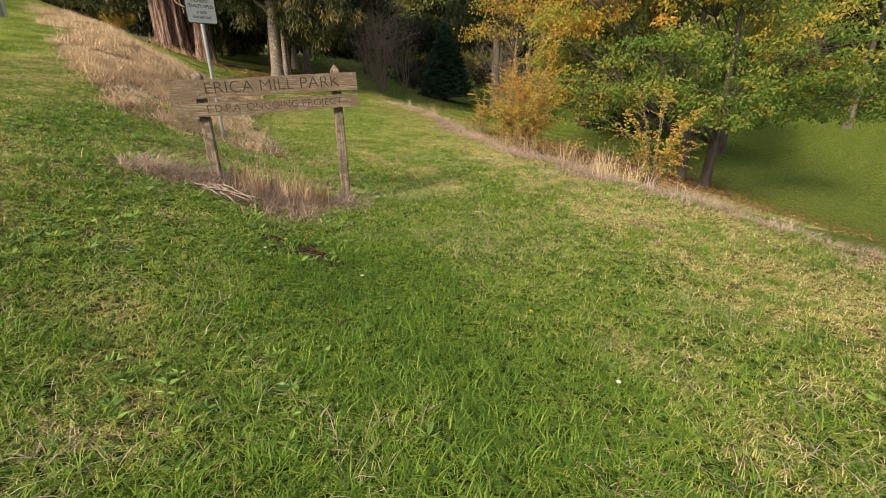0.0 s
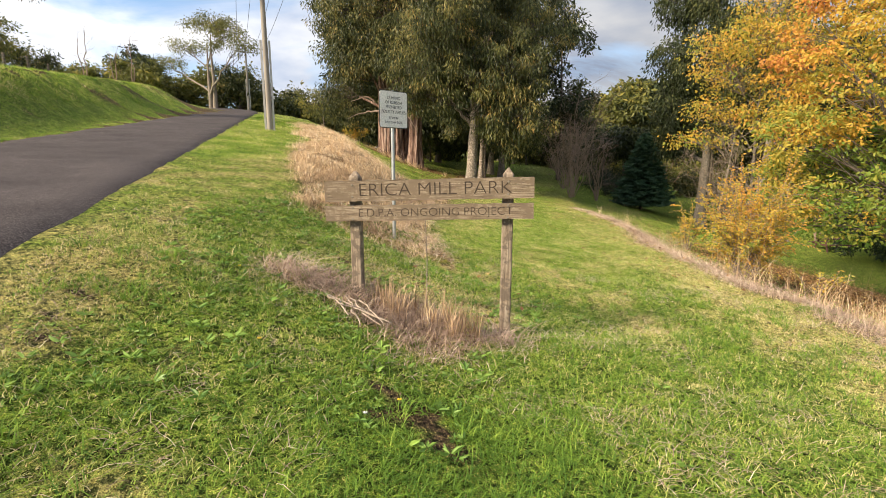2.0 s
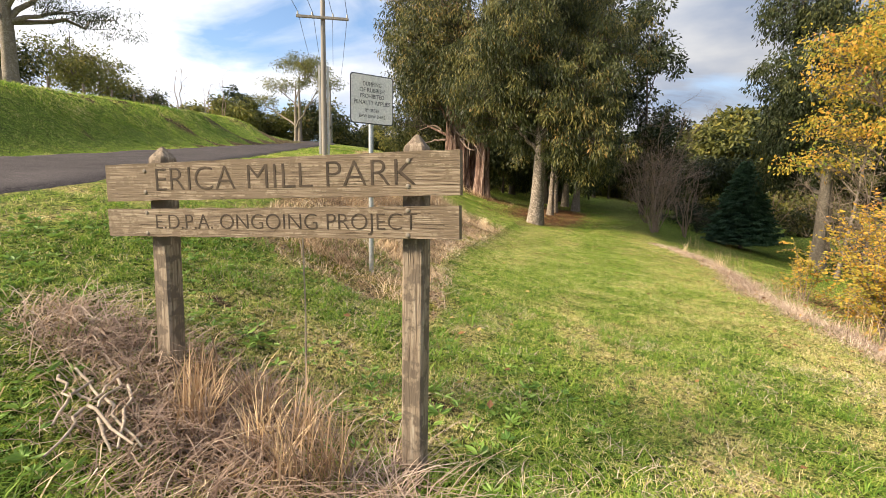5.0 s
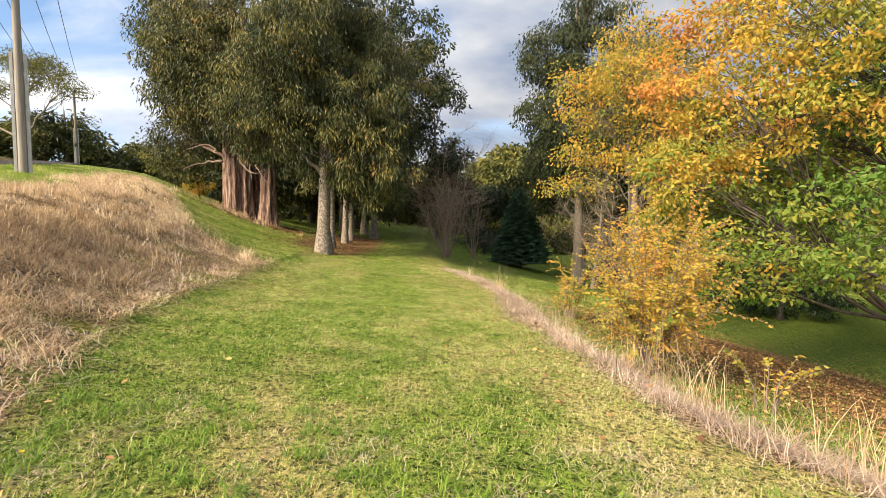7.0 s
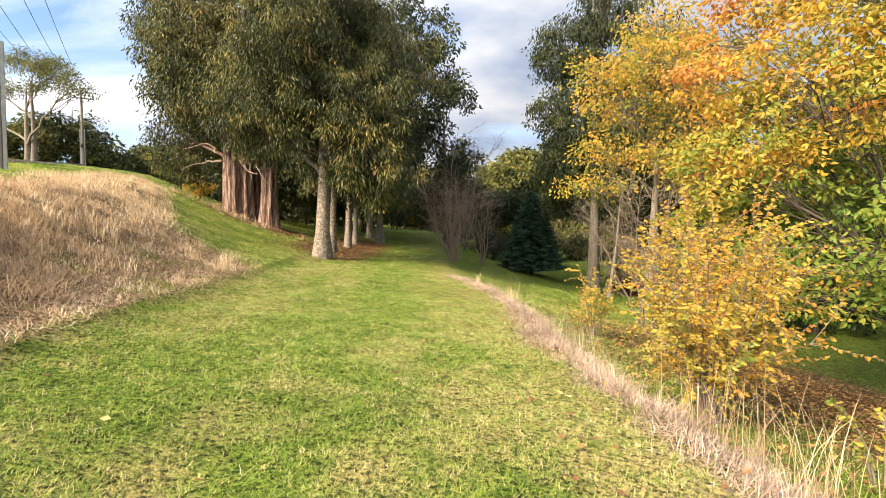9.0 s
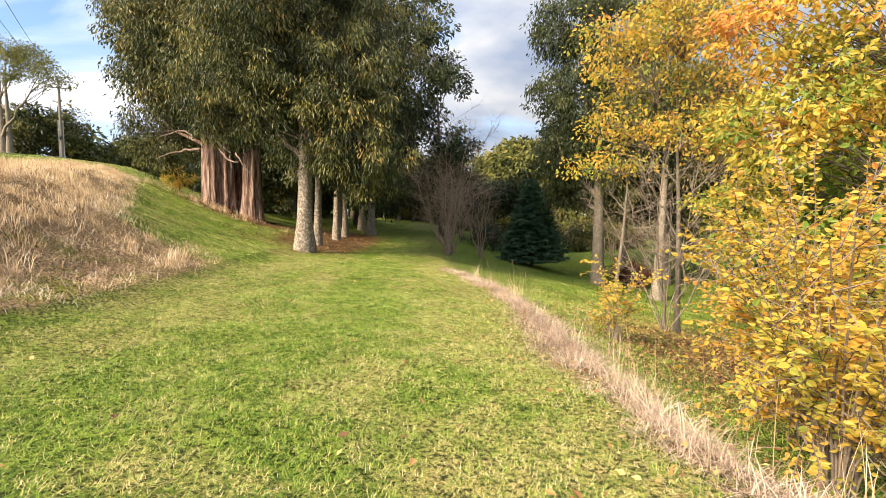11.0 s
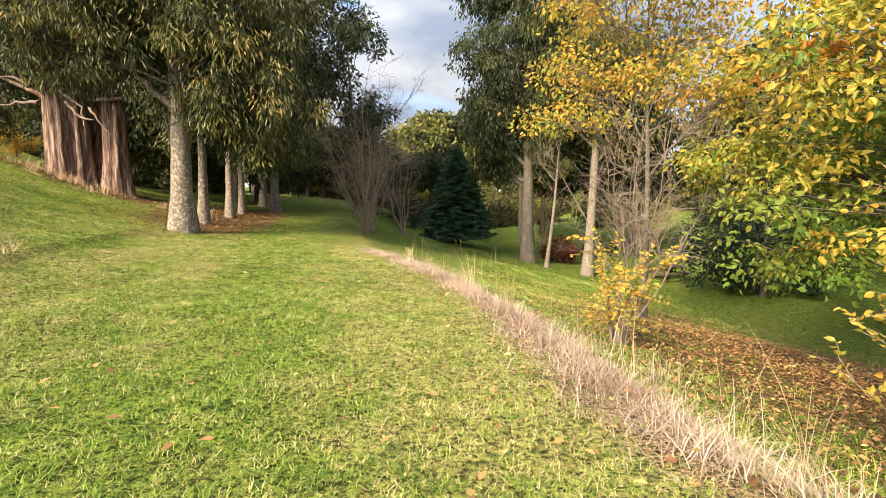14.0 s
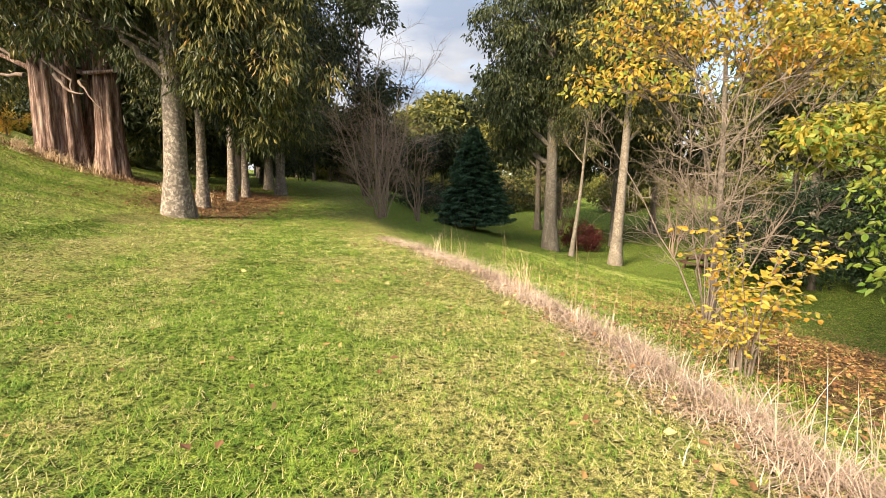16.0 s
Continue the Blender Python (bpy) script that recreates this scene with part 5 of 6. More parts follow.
tree("roadside_gum", tx, ty, 15, 0.45, [(1.0, 3.0, 5.4, 2.0, 2.2, 1.2), (1.2, 5.4, 5.6, 1.8, 2.0, 1.1), (0.4, -2.6, 5.0, 1.8, 1.8, 1.3), (0.8, 1.0, 6.6, 2.2, 2.4, 1.2), (1.4, 5.0, 8.6, 2.0, 2.0, 1.5), (-1, -2, 8.5, 2.6, 2.6, 2), (0.5, 1, 11.5, 3.2, 3.6, 2), (1.5, 3.6, 10.5, 2.6, 2.6, 1.6), (0.5, -3.4, 6.8, 1.8, 1.8, 1.5)], 330, 60, 0.2, m_pale_bark, m_dark_leaf,
     "pale-trunked gum with dark hanging leaves behind the fence", seed=142, droop=0.8, clump_r=0.8, aspect=0.25, fork=0.4)
for k, (s_, d_, hh, rr, mm) in enumerate(((40, -20, 5.4, 2.9, m_light_leaf), (46, -21, 5.0, 3.0, m_light_leaf), (52, -20, 4.0, 2.4, m_gum_leaf), (62, 8, 6, 3.0, m_light_leaf), (60, 15, 8, 3.6, m_gum_leaf), (70, 13, 9, 4.0, m_gum_leaf), (33, -21, 4.0, 2.6, m_gum_leaf),
                                         (80, -4, 9, 4.2, m_gum_leaf), (84, -16, 9, 4.4, m_light_leaf), (78, 4, 8, 3.6, m_light_leaf), (88, 8, 11, 4.6, m_dark_leaf), (90, -28, 8, 4, m_dark_leaf), (52, 20, 7, 3.0, m_gum_leaf))):
    tx, ty = by_road(s_, d_)
    tree("roadside_bush", tx, ty, hh, 0.12, lobes_of(5, hh * 0.3, hh * 0.85, rr, 150 + k), 95, 38, 0.32, m_dark_bark, mm, "bushy evergreen beside the road", "bush", 150 + k, clump_r=0.9, aspect=0.35, droop=0.3, group="roadside bushes", fork=0.15)

for k, (s_, d_, bh) in enumerate(((40, -12, 4.2), (44, -11, 3.6), (47, -10.5, 5.4))):
    bare_tree("bare_sapling", *by_road(s_, d_), bh, 180 + k, m_purple_twig, "thin dead sapling on the road bank", 2, 0.22, 7, 4, 0.05)

# ---------- picnic table on the lower lawn ----------
tbx, tby = 11.0, 36.9
pt = thing("picnic_table", (tbx, tby, gz(tbx, tby)), "dark red-brown picnic table on the lower lawn", "picnic table")
pt.rotation_euler = (0, 0, radians(20))
for k in range(5):
    part("table_slat", box_bm(1.8, 0.13, 0.04, Matrix.Translation((0, -0.30 + 0.15 * k, 0.74))), m_table, pt)
for sy_ in (-0.68, 0.68):
    part("bench_seat", box_bm(1.8, 0.26, 0.05, Matrix.Translation((0, sy_, 0.45))), m_table, pt)
for sx_ in (-0.65, 0.65):
    part("cross_beam", box_bm(0.07, 1.5, 0.09, Matrix.Translation((sx_, 0, 0.38))), m_table, pt)
    for sy_ in (-1, 1):
        part("leg", box_bm(0.07, 0.09, 0.80, Matrix.Translation((sx_, sy_ * 0.42, 0.34)) @ rot(x=sy_ * 22)), m_table, pt)


# ---------- grass, straw, fallen leaves ----------
def blades(name, x, y, tall, width, tint, lean, material, label, category, seg=1, seed=1, curl=0.6):
    rg = np.random.default_rng(seed)
    n = len(x)
    z = height(x, y) - 0.005
    a = rg.uniform(0, 2 * np.pi, n)
    way = np.stack([np.cos(a), np.sin(a)], 1)
    side = np.stack([-way[:, 1], way[:, 0], np.zeros(n)], 1) * (width / 2)[:, None]
    root = np.stack([x, y, z], 1)
    out = np.concatenate([way, np.zeros((n, 1))], 1)
    vs = [root - side, root + side]
    for k in range(1, seg + 1):
        t = k / seg
        c = root + np.array([[0, 0, 1.0]]) * (tall * (t - curl * lean * t * t * 0.5))[:, None] + out * (tall * lean * (t ** 1.6))[:, None]
        if k == seg:
            vs.append(c)
        else:
            vs += [c - side * (1 - 0.6 * t), c + side * (1 - 0.6 * t)]
    k_ = len(vs)
    V = np.stack(vs, 1).reshape(-1, 3)
    tri = []
    for k in range(seg - 1):
        q = 2 * k
        tri += [(q, q + 1, q + 3), (q, q + 3, q + 2)]
    q = 2 * (seg - 1)
    tri.append((q, q + 1, q + 2))
    F = (np.arange(n)[:, None, None] * k_ + np.array(tri)[None]).reshape(-1, 3)
    return tagged(new(name, mesh_np(name, V, F, material, np.repeat(tint, k_))), label, category, kind="stuff")


def scatter(n, x0, x1, y0, y1, seed):
    rg = np.random.default_rng(seed)
    return rg.uniform(x0, x1, n), rg.uniform(y0, y1, n), rg


# mown lawn, in small tufts
cx, cy, rg = scatter(66000, -8.5, 4.9, 0.0, 27, 201)
c2x, c2y, _ = scatter(26000, -4.5, 3.8, 0.2, 9, 202)
c3x, c3y, _ = scatter(24000, -5.0, 1.6, 9, 19, 204)
cx, cy = np.concatenate([cx, c2x, c3x]), np.concatenate([cy, c2y, c3y])
dry, lit, soil = cover(cx, cy)
rg = np.random.default_rng(208)
_, d_ = bent(cx, cy)
ok = (rg.uniform(size=len(cx)) > np.maximum(dry * 0.92, np.maximum(lit, soil * 1.2))) & (d_ > 0.05 + 0.12 * rg.uniform(size=len(cx)))
cx, cy = cx[ok], cy[ok]
n_t = len(cx)
yel = straw(cx, cy)
tuft_t = np.clip(np.where(rg.uniform(size=n_t) < 0.23 + 0.55 * yel, rg.uniform(0.50, 0.80, n_t), rg.uniform(0.0, 0.46, n_t)), 0, 1)
tuft_h = rg.uniform(0.6, 1.3, n_t) * (1 - 0.25 * (tuft_t > 0.5))
who = np.repeat(np.arange(n_t), 8)
x, y = cx[who] + rg.normal(size=len(who)) * 0.026, cy[who] + rg.normal(size=len(who)) * 0.026
tint = np.clip(tuft_t[who] + rg.normal(size=len(who)) * 0.10 + 0.3 * (rg.uniform(size=len(who)) < 0.08), 0, 1)
tint = tint * (1 - 0.72 * lush(x, y))
tl = rg.uniform(0.026, 0.064, len(x)) * tuft_h[who] * (1 + 0.35 * lush(x, y))
near = y < 6.5
for sel, sg in ((near, 2), (~near, 1)):
    blades("grass", x[sel], y[sel], tl[sel], 0.0055 + 0.005 * smooth01((y[sel] - 18) / 7), tint[sel], rg.uniform(0.4, 2.0, sel.sum()), m_blade, "short mown green lawn grass with yellowed blades", "grass", sg, 203 + sg)

# coarser grass on the slope to the old trees, on the lower lawn and on the road bank
for k, (n_, x0, x1, y0, y1, w_) in enumerate(((16000, -22, -6.0, 9, 38, 0.011), (12000, 0.0, 9, 9, 34, 0.010), (9000, -14, -8.5, 2, 16, 0.009), (12000, -24, -12, 0, 30, 0.014), (11000, -42, -20, 6, 36, 0.024))):
    cx, cy, rg = scatter(n_, x0, x1, y0, y1, 260 + k)
    dry, lit, soil = cover(cx, cy)
    s_, d_ = bent(cx, cy)
    ok = (rg.uniform(size=n_) > np.maximum(dry, lit * 0.9)) & ((d_ > 0.05) | (d_ < -ROAD_W - 0.1)) & ((cx < np.interp(cy, FOOT_Y, FOOT_X)) | (cx > np.interp(cy, EDGE_Y, EDGE_X) + 0.4) | (cy > 27)) & ((cx < -8.5) | (cx > 0) | (cy > 27))
    cx, cy = cx[ok], cy[ok]
    tt_ = np.clip(0.12 + 0.5 * patchy(cx, cy, 0.8, 350 + k) + rg.normal(size=len(cx)) * 0.12, 0, 1)
    who = np.repeat(np.arange(len(cx)), 7)
    x, y = cx[who] + rg.normal(size=len(who)) * 0.07, cy[who] + rg.normal(size=len(who)) * 0.07
    blades("grass", x, y, rg.uniform(0.04, 0.10, len(x)) * (1.8 if k == 4 else 1.0), np.full(len(x), w_), np.clip(tt_[who] + rg.normal(size=len(who)) * 0.1, 0, 1), rg.uniform(0.4, 1.8, len(x)), m_blade, "rough green grass on the slopes", "grass", 1, 270 + k)

# broad dark tufts near the start
cx, cy, rg = scatter(1500, -5.5, 4, 0.3, 9, 205)
ok = (bent(cx, cy)[1] > 0.3) & (patchy(cx, cy, 0.8, 305) > 0.42)
cx, cy = cx[ok], cy[ok]
who = np.repeat(np.arange(len(cx)), 24)
x, y = cx[who] + rg.normal(size=len(who)) * 0.04, cy[who] + rg.normal(size=len(who)) * 0.04
blades("grass_tuft", x, y, rg.uniform(0.05, 0.12, len(x)), np.full(len(x), 0.0075), np.clip(rg.uniform(0, 0.4, len(x)), 0, 1), rg.uniform(0.6, 1.8, len(x)), m_blade, "longer dark green grass tufts in the lawn", "grass", 2, 206)

# flat rosettes of broad weed leaves in the rougher lawn by the road
cx, cy, rg = scatter(5200, -5.0, 3.2, 0.4, 7.0, 207)
ok = (bent(cx, cy)[1] > 0.4) & (patchy(cx, cy, 0.7, 308) > 0.38) & (rg.uniform(size=5200) < 1 - 0.96 * smooth01((cx + 1.3) / 1.2)) & (cover(cx, cy)[0] < 0.3)
cx, cy = cx[ok], cy[ok]
n_r = len(cx)
who = np.repeat(np.arange(n_r), 6)
a = rg.uniform(0, 2 * np.pi, len(who))
sz = (0.02 + 0.06 * rg.uniform(size=n_r) ** 2.5)[who] * rg.uniform(0.7, 1.15, len(who))
root = np.stack([cx[who] + np.cos(a) * 0.006, cy[who] + np.sin(a) * 0.006, height(cx[who], cy[who]) + rg.uniform(0.012, 0.035, n_r)[who]], 1)
out_ = np.stack([np.cos(a), np.sin(a), rg.uniform(0.1, 0.7, len(who))], 1)
v, f, tt = leaf_faces(root, out_, sz, sz * 0.38, rg, np.clip(rg.uniform(0.05, 0.5, n_r)[who] + rg.normal(size=len(who)) * 0.06, 0, 1), 0.1, True)
m_weed = leaf_mat("weed_leaves", [(0.0, (0.09, 0.18, 0.035)), (0.5, (0.25, 0.38, 0.075)), (1.0, (0.42, 0.50, 0.17))], 0.25, 0.45)
tagged(new("lawn_weed", mesh_np("lawn_weed", v, f, m_weed, tt)), "flat green rosettes of broad weed leaves in the lawn", "weed", kind="stuff")

# dead thatch lying in the lawn
x, y, rg = scatter(60000, -5.2, 4.0, 0.3, 9, 209)
ok = (rg.uniform(size=len(x)) < 0.06 + 0.55 * np.clip((patchy(x, y, 0.5, 309) * 0.6 + patchy(x, y, 0.17, 310) * 0.4 - 0.50) / 0.2, 0, 1)) & (bent(x, y)[1] > 0.15) & (lush(x, y) < 0.55)
ok = ok | ((rg.uniform(size=len(x)) < 0.8 * np.exp(-(((x + 3.2) / 1.2) ** 2 + ((y - 5.9 - 0.25 * (x + 3.2)) / 0.6) ** 2)) * np.clip(1.8 * patchy(x, y, 0.35, 318) - 0.3, 0, 1)) & (bent(x, y)[1] > 0.5))
x, y = x[ok], y[ok]
blades("lawn_thatch", x, y, rg.uniform(0.04, 0.10, len(x)), np.full(len(x), 0.0045), np.clip(rg.normal(size=len(x)) * 0.22 + 0.5, 0, 1), rg.uniform(1.2, 3.0, len(x)), m_grey_straw, "dead brown thatch lying in the lawn", "dry grass", 2, 210, 0.55)

# strip of dry grass along the edge: low matted straw, then taller tussocks
rg = np.random.default_rng(211)
y = rg.uniform(2.0, 26.2, 24000)
x = np.interp(y, EDGE_Y, EDGE_X) + 0.02 + 0.25 * (patchy(y * 0, y, 0.8, 333) - 0.5) + rg.normal(size=len(y)) * (0.12 + 0.16 * patchy(y * 0, y, 1.1, 334))
pt_ = patchy(x, y, 0.5, 330)
keep_ = rg.uniform(size=len(y)) < 0.25 + 1.1 * patchy(x * 0.5, y, 0.7, 332)
x, y, pt_ = x[keep_], y[keep_], pt_[keep_]
tl = rg.uniform(0.05, 0.20, len(y)) * (0.3 + 1.0 * pt_)
blades("dry_grass_strip", x, y, tl, np.full(len(y), 0.0055), np.clip(rg.normal(size=len(y)) * 0.24 + 0.26 + 0.5 * patchy(x, y, 0.9, 331), 0, 1), rg.uniform(0.6, 2.4, len(y)), m_grey_straw, "matted pale dry grass along the lawn edge", "dry grass", 2, 212)


def tussocks(name, cx, cy, per, lo, hi, lean, tint, spread, label, seed, width=0.006, seg=3, material=m_straw):
    rg = np.random.default_rng(seed)
    who = np.repeat(np.arange(len(cx)), per)
    size = rg.uniform(lo, hi, len(cx))[who]
    x, y = cx[who] + rg.normal(size=len(who)) * spread, cy[who] + rg.normal(size=len(who)) * spread
    tv = np.clip(rg.normal(size=len(cx))[who] * 0.14 + rg.normal(size=len(who)) * 0.12 + tint, 0, 1)
    return blades(name, x, y, size * rg.uniform(0.55, 1.1, len(who)), np.full(len(who), width), tv, rg.uniform(lean[0], lean[1], len(who)), material, label, "dry grass", seg, seed + 1)


cy = rg.uniform(5.0, 24.5, 230)
cx = np.interp(cy, EDGE_Y, EDGE_X) + 0.16 + rg.normal(size=230) * 0.14
tussocks("dry_tussock", cx, cy, 26, 0.14, 0.32, (0.4, 2.0), 0.48, 0.08, "grey-brown dry grass tussocks along the lawn edge", 340, material=m_grey_straw)
cy = np.concatenate([rg.uniform(7.0, 9.6, 11), rg.uniform(17, 24, 5)])
cx = np.interp(cy, EDGE_Y, EDGE_X) + 0.42 + rg.normal(size=16) * 0.2
tussocks("tall_dry_tussock", cx, cy, 22, 0.4, 0.75, (0.15, 0.9), 0.6, 0.06, "tall pale arching dry grass clumps below the lawn edge", 342, 0.0065)
cy = rg.uniform(8.6, 11.8, 24)
cx = np.interp(cy, EDGE_Y, EDGE_X) + rg.uniform(0.25, 1.0, 24)
tussocks("tall_dry_tussock", cx, cy, 14, 0.40, 0.85, (0.1, 0.9), 0.50, 0.08, "tall pale arching dry grass clumps below the lawn edge", 354, 0.005, 4)
cy = rg.uniform(13.8, 17.5, 16)
cx = np.interp(cy, EDGE_Y, EDGE_X) + rg.uniform(0.15, 1.1, 16)
tussocks("tall_dry_tussock", cx, cy, 9, 0.35, 0.85, (0.1, 1.0), 0.42, 0.10, "thin brown dry stalks below the lawn edge", 356, 0.0045, 4, m_grey_straw)
cx, cy = -18.6 + rg.normal(size=46) * 2.2, 33.0 + rg.normal(size=46) * 0.9
tussocks("dry_tussock", cx, cy, 22, 0.25, 0.65, (0.2, 1.5), 0.50, 0.14, "dry grass tufts at the foot of the old trees", 358, 0.016)
# seed stalks standing out of it
y = rg.uniform(7.5, 24, 160)
x = np.interp(y, EDGE_Y, EDGE_X) + 0.45 + rg.normal(size=160) * 0.35
blades("grass_stalk", x, y, rg.uniform(0.5, 1.1, 160), np.full(160, 0.0055), rg.uniform(0.0, 0.5, 160), rg.uniform(0.05, 0.5, 160), m_straw, "tall dry brown seed stalks beside the lawn", "dry grass", 4, 213)

# bank of dead grass: short thatch, upright golden tufts, fallen grey stalks
x, y, rg = scatter(130000, -12, -0.8, 4, 20, 220)
dry, _, _ = cover(x, y)
ex = np.interp(y, EDGE_Y, EDGE_X)
ok = (rg.uniform(size=len(x)) < dry * np.clip(1.5 * patchy(x, y, 0.45, 312) - 0.1, 0.05, 1)) & (x < ex - 2)
x, y = x[ok], y[ok]
blades("dry_bank_grass", x, y, rg.uniform(0.04, 0.15, len(x)), np.full(len(x), 0.008), np.clip(rg.normal(size=len(x)) * 0.18 + 0.02 + 0.95 * patchy(x, y, 0.4, 311), 0, 1), rg.uniform(0.5, 2.4, len(x)), m_straw, "short dead brown grass over the bank", "dry grass", 2, 221)
cx, cy, rg = scatter(2600, -12, -1.0, 5.5, 19, 222)
dry, _, _ = cover(cx, cy)
rise_ = (np.interp(cy, FOOT_Y, FOOT_X) - cx) / 4.0
ok = (rg.uniform(size=len(cx)) < dry * (0.03 + 0.45 * smooth01(rise_ - 0.45))) & (patchy(cx, cy, 0.9, 313) > 0.38)
tussocks("dry_tussock", cx[ok], cy[ok], 30, 0.14, 0.36, (0.2, 1.5), 0.52, 0.07, "upright golden dry grass tufts on the bank", 344, 0.007)
cx, cy, rg = scatter(5200, -25, -6.5, 8, 32, 228)
ok = (rg.uniform(size=len(cx)) < cover(cx, cy)[0] * 0.9) & (patchy(cx, cy, 1.0, 315) > 0.30) & (bent(cx, cy)[1] > 2.2)
tussocks("dry_tussock", cx[ok], cy[ok], 16, 0.16, 0.42, (0.2, 1.4), 0.62, 0.10, "tall golden dry grass along the crest of the bank", 350, 0.011, 2)
cx, cy, rg = scatter(2600, -8.5, -1.6, 5.6, 14, 229)
ok = (rg.uniform(size=len(cx)) < cover(cx, cy)[0]) & (patchy(cx, cy, 0.7, 316) > 0.45) & (cx < np.interp(cy, FOOT_Y, FOOT_X) - 0.5) & (cy > 6.7)
tussocks("dry_tussock", cx[ok], cy[ok], 18, 0.12, 0.34, (0.5, 2.4), 0.50, 0.09, "tangled reddish dry grass lying over the bank", 352, 0.007, 3)
cx, cy, rg = scatter(16000, -12, -1.0, 4.0, 18, 223)
dry, _, _ = cover(cx, cy)
ok = rg.uniform(size=len(cx)) < dry * np.clip(1.6 * patchy(cx, cy, 1.1, 314) - 0.35, 0.03, 1)
cx, cy = cx[ok], cy[ok]
blades("fallen_stalk", cx, cy, rg.uniform(0.14, 0.42, len(cx)), np.full(len(cx), 0.007), rg.uniform(0.2, 0.95, len(cx)), rg.uniform(0.9, 2.8, len(cx)), m_grey_straw, "fallen grey-brown stalks tangled over the bank", "dry grass", 3, 224, 0.9)
# brush heaped round the sign posts
cx, cy, rg = scatter(70, -2.75, -0.9, 4.25, 5.2, 226)
ok = np.exp(-(((cx + 1.85) / 0.75) ** 2 + ((cy - 4.7) / 0.5) ** 2)) > rg.uniform(size=70) * 0.9
tussocks("cut_brush", cx[ok], cy[ok], 46, 0.10, 0.26, (0.5, 2.6), 0.26, 0.10, "heap of cut reddish dry stalks round the sign posts", 346, 0.007, material=m_grey_straw)
cx = np.concatenate([rg.uniform(-3.1, -2.3, 26), -0.85 + rg.normal(size=5) * 0.07])
cy = np.concatenate([4.55 + 0.2 * (cx[:26] + 2.75) + rg.normal(size=26) * 0.10, 4.95 + rg.normal(size=5) * 0.06])
tussocks("cut_brush", cx, cy, 40, 0.10, 0.26, (0.8, 2.8), 0.42, 0.09, "pale hay lying beside the sign posts", 360, 0.006, material=m_grey_straw)
cx = np.array((-1.55, -1.28, -1.95, -1.72, -1.42, -2.12, -1.16, -1.82))
cy = np.array((4.80, 4.74, 4.75, 4.92, 4.98, 4.90, 4.86, 4.66))
tussocks("seed_head", cx, cy, 45, 0.28, 0.48, (0.05, 0.80), 0.34, 0.05, "upright feathery dry seed heads at the sign", 348, 0.008)


def litter(name, x, y, size, tint, material, label, seed, lift=0.02):
    rg = np.random.default_rng(seed)
    n = len(x)
    p = np.stack([x, y, height(x, y) + lift + rg.uniform(0, 0.015, n)], 1)
    a = rg.uniform(0, 2 * np.pi, n)
    w = np.stack([np.cos(a), np.sin(a), rg.normal(size=n) * 0.2], 1)
    side = unit(np.cross(w, np.array([[0, 0, 1.0]]) + rg.normal(size=(n, 3)) * 0.35))
    up = np.cross(side, w)
    L = size[:, None]
    v = np.stack([p, p + w * L * 0.4 + side * L * 0.33 + up * L * 0.12, p + w * L + up * L * 0.1, p + w * L * 0.4 - side * L * 0.33 + up * L * 0.12], 1).reshape(-1, 3)
    i = np.arange(n)[:, None] * 4
    f = np.concatenate([i + np.array([[0, 2, 1]]), i + np.array([[0, 3, 2]])])
    return tagged(new(name, mesh_np(name, v, f, material, np.repeat(tint, 4))), label, "leaves", kind="stuff")


x, y, rg = scatter(5200, -5.0, 1.8, 6, 30, 230)
ok = (x < np.interp(y, EDGE_Y, EDGE_X)) & (rg.uniform(size=len(x)) < 0.06 + 0.12 * smooth01((y - 11) / 3) + 0.45 * smooth01((x - np.interp(y, EDGE_Y, EDGE_X) + 2.2) / 2.0) * smooth01((y - 9) / 4))
x, y = x[ok], y[ok]
litter("fallen_leaf", x, y, rg.uniform(0.035, 0.075, len(x)), rg.uniform(0.1, 1, len(x)), m_fallen, "orange and tan leaves fallen on the lawn", 231, 0.05)
x, y, rg = scatter(60000, 0.4, 14, 9, 30, 232)
_, lit, _ = cover(x, y)
ok = rg.uniform(size=len(x)) < lit * 0.8 + 0.03
x, y = x[ok], y[ok]
litter("leaf_litter", x, y, rg.uniform(0.035, 0.075, len(x)), np.clip(rg.normal(size=len(x)) * 0.25 + 0.42, 0, 1), m_fallen, "thick orange-brown leaf litter under the elm", 233)
x, y, rg = scatter(22000, -23, -7, 26, 46, 234)
_, lit, _ = cover(x, y)
ok = rg.uniform(size=len(x)) < lit * 0.8
x, y = x[ok], y[ok]
litter("leaf_litter", x, y, rg.uniform(0.07, 0.14, len(x)), rg.uniform(0, 0.42, len(x)), m_fallen, "brown bark and leaf litter under the gums", 235)


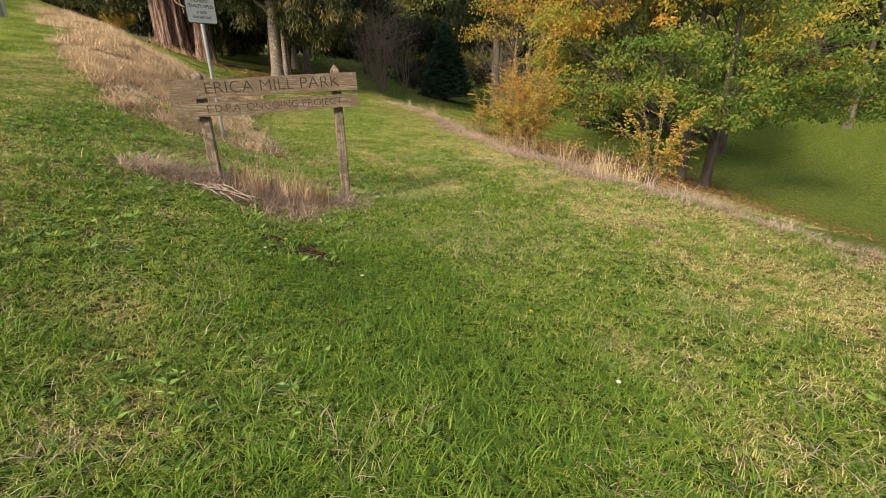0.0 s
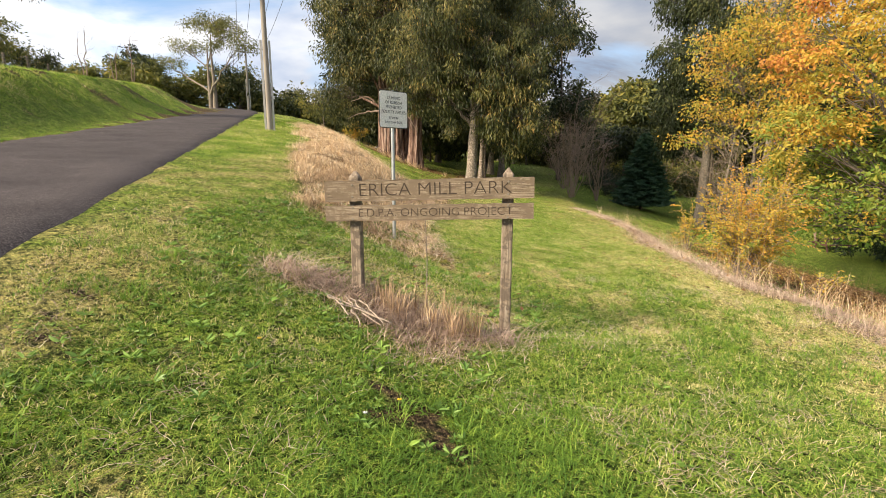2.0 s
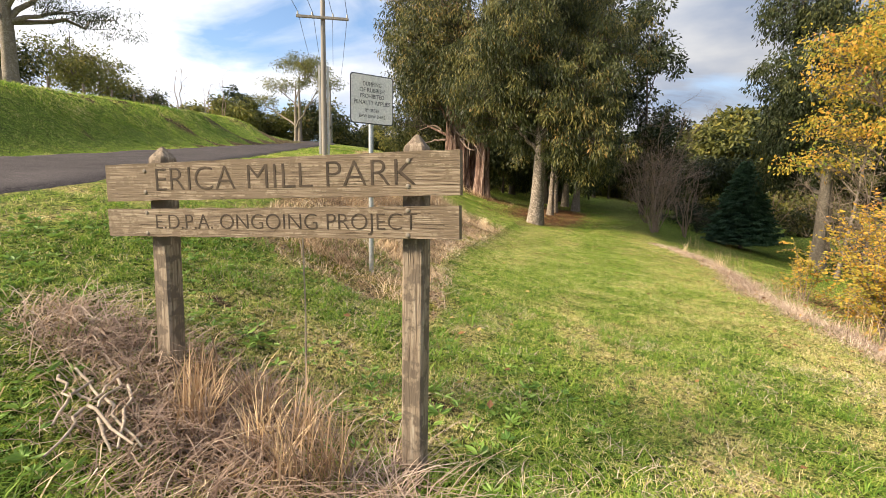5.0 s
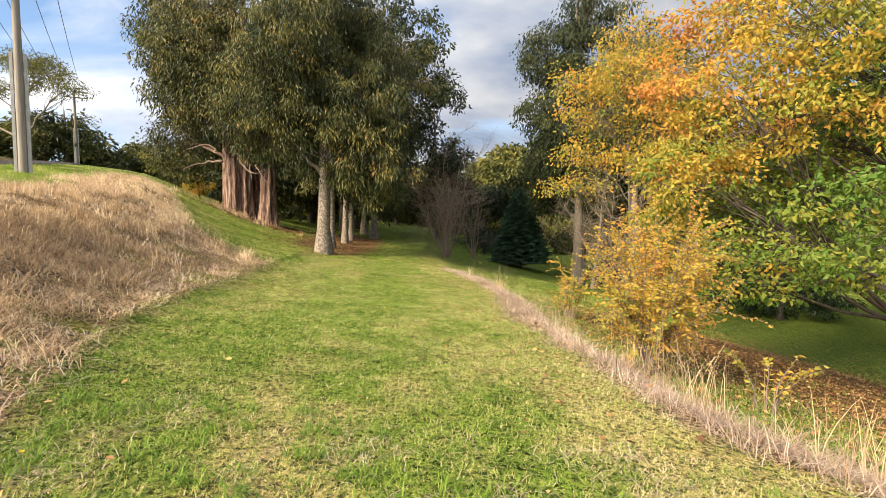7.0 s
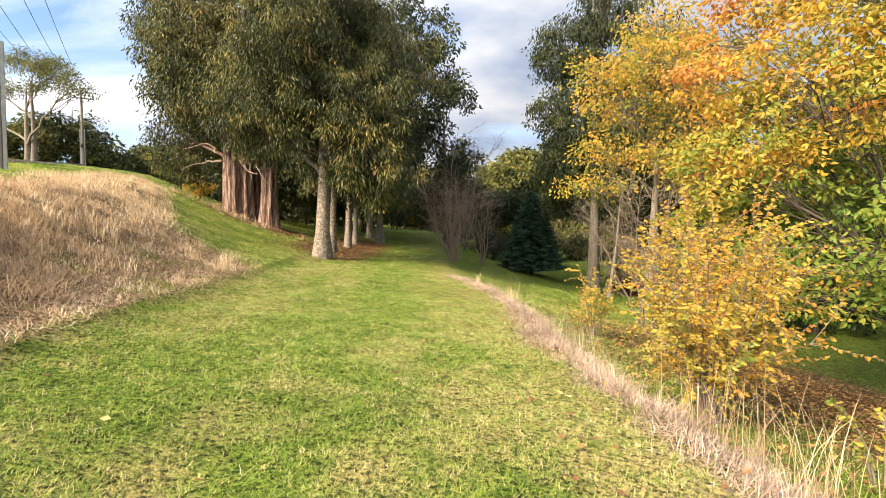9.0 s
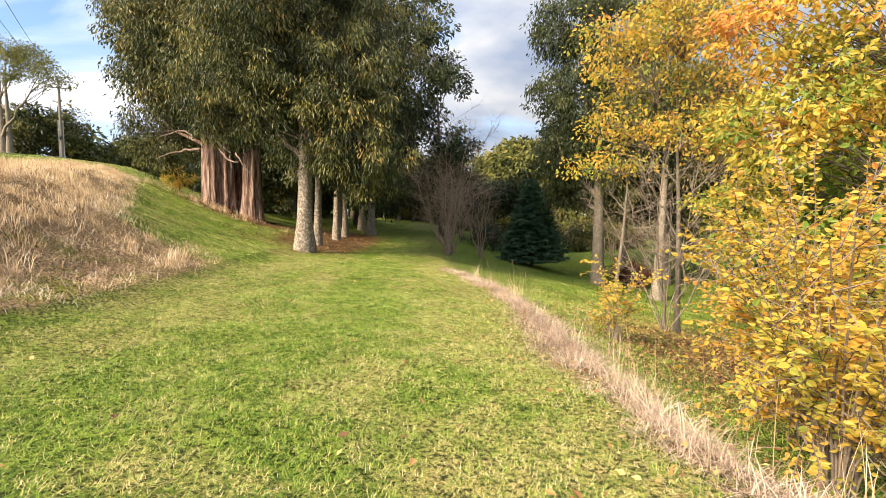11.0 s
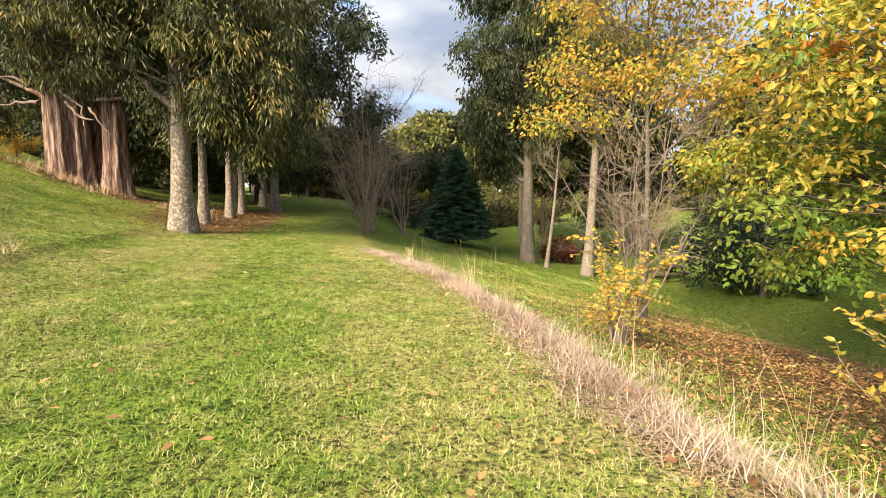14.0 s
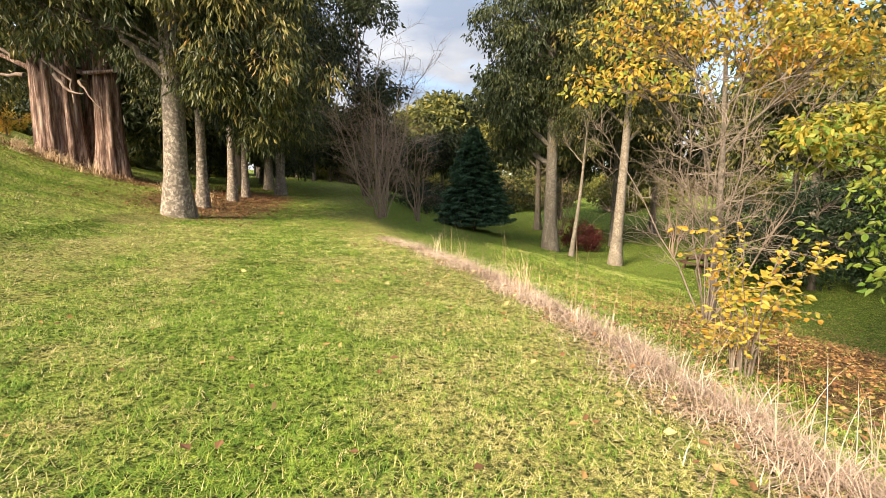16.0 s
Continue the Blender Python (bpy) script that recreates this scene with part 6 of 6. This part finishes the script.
# cut sticks and a thin stake by the sign, dandelions in the lawn
m_stick = plain_mat("grey_sticks", [(0.3, (0.22, 0.17, 0.13)), (0.7, (0.48, 0.40, 0.32))], 18, 0.9, stretch=(1, 1, 0.3))
rg = np.random.default_rng(401)
for k in range(11):
    px, py = -2.02 + rg.normal() * 0.14, 4.32 + rg.normal() * 0.10
    ln, a = rg.uniform(0.16, 0.42), rg.uniform(-0.9, 0.5)
    t = np.linspace(-0.5, 0.5, 6)[:, None]
    pts = np.concatenate([np.cos(a) * ln * t + 0.01 * rg.normal(size=(6, 1)), np.sin(a) * ln * t + 0.01 * rg.normal(size=(6, 1)), np.zeros((6, 1))], 1)
    pts[:, 2] = height(px + pts[:, 0], py + pts[:, 1]) - gz(px, py) + 0.045 + 0.004 * k + 0.05 * rg.uniform() * t[:, 0]
    v, f = tubes([(pts, np.linspace(0.008, 0.005, 6))], 7, 0.08, k)
    st_ob = new("stick", mesh_np("stick", v, f, m_stick, smooth=True))
    st_ob.location = (px, py, gz(px, py))
    tagged(st_ob, "cut grey stick lying in the dry heap at the sign", "stick", "cut sticks")

sx_, sy_ = -1.82, 5.3
stake_ob = thing("thin_stake", (sx_, sy_, gz(sx_, sy_)), "thin pale upright stalk behind the park sign", "stalk")
v, f = tubes([(np.array([[0, 0, -0.1], [0.01, 0, 0.5], [-0.02, 0.01, 1.05]]), np.array([0.006, 0.005, 0.004]))], 7)
part_me("stem", mesh_np("stem", v, f, m_stick, smooth=True), stake_ob)

m_yellow = plain_mat("dandelion_yellow", [(0.3, (0.75, 0.52, 0.01)), (0.7, (0.85, 0.66, 0.02))], 60, 0.7)
m_white = plain_mat("daisy_white", [(0.3, (0.70, 0.70, 0.66)), (0.7, (0.82, 0.82, 0.78))], 60, 0.7)
m_stem = plain_mat("flower_stem", [(0.3, (0.10, 0.18, 0.03)), (0.7, (0.18, 0.28, 0.06))], 30, 0.7)
for k, (px, py, pale) in enumerate(((-2.12, 3.32, 0), (-1.1, 3.39, 0), (0.87, 2.35, 0), (-0.35, 2.88, 1), (-1.18, 3.14, 1), (1.2, 1.6, 1), (-3.1, 4.1, 0), (-2.16, 7.8, 0))):
    fl = thing("dandelion" if not pale else "daisy", (px, py, gz(px, py)), "single yellow dandelion flower in the grass" if not pale else "single small white daisy in the grass", "flower", "lawn flowers")
    v, f = tubes([(np.array([[0, 0, 0], [0.004, 0, 0.03], [0.006, 0.002, 0.062]]), np.array([0.002, 0.0018, 0.0018]))], 6)
    part_me("stem", mesh_np("stem", v, f, m_stem, smooth=True), fl)
    n_p = 26
    a = np.arange(n_p) * 2.4
    out_ = np.stack([np.cos(a), np.sin(a), np.full(n_p, 0.35) + 0.5 * (np.arange(n_p) % 3) / 3], 1)
    v, f, tt = leaf_faces(np.tile(np.array([[0.006, 0.002, 0.062]]), (n_p, 1)), out_, 0.016, 0.006, np.random.default_rng(k), np.zeros(n_p))
    part_me("petal", mesh_np("petal", v, f, m_white if pale else m_yellow), fl)
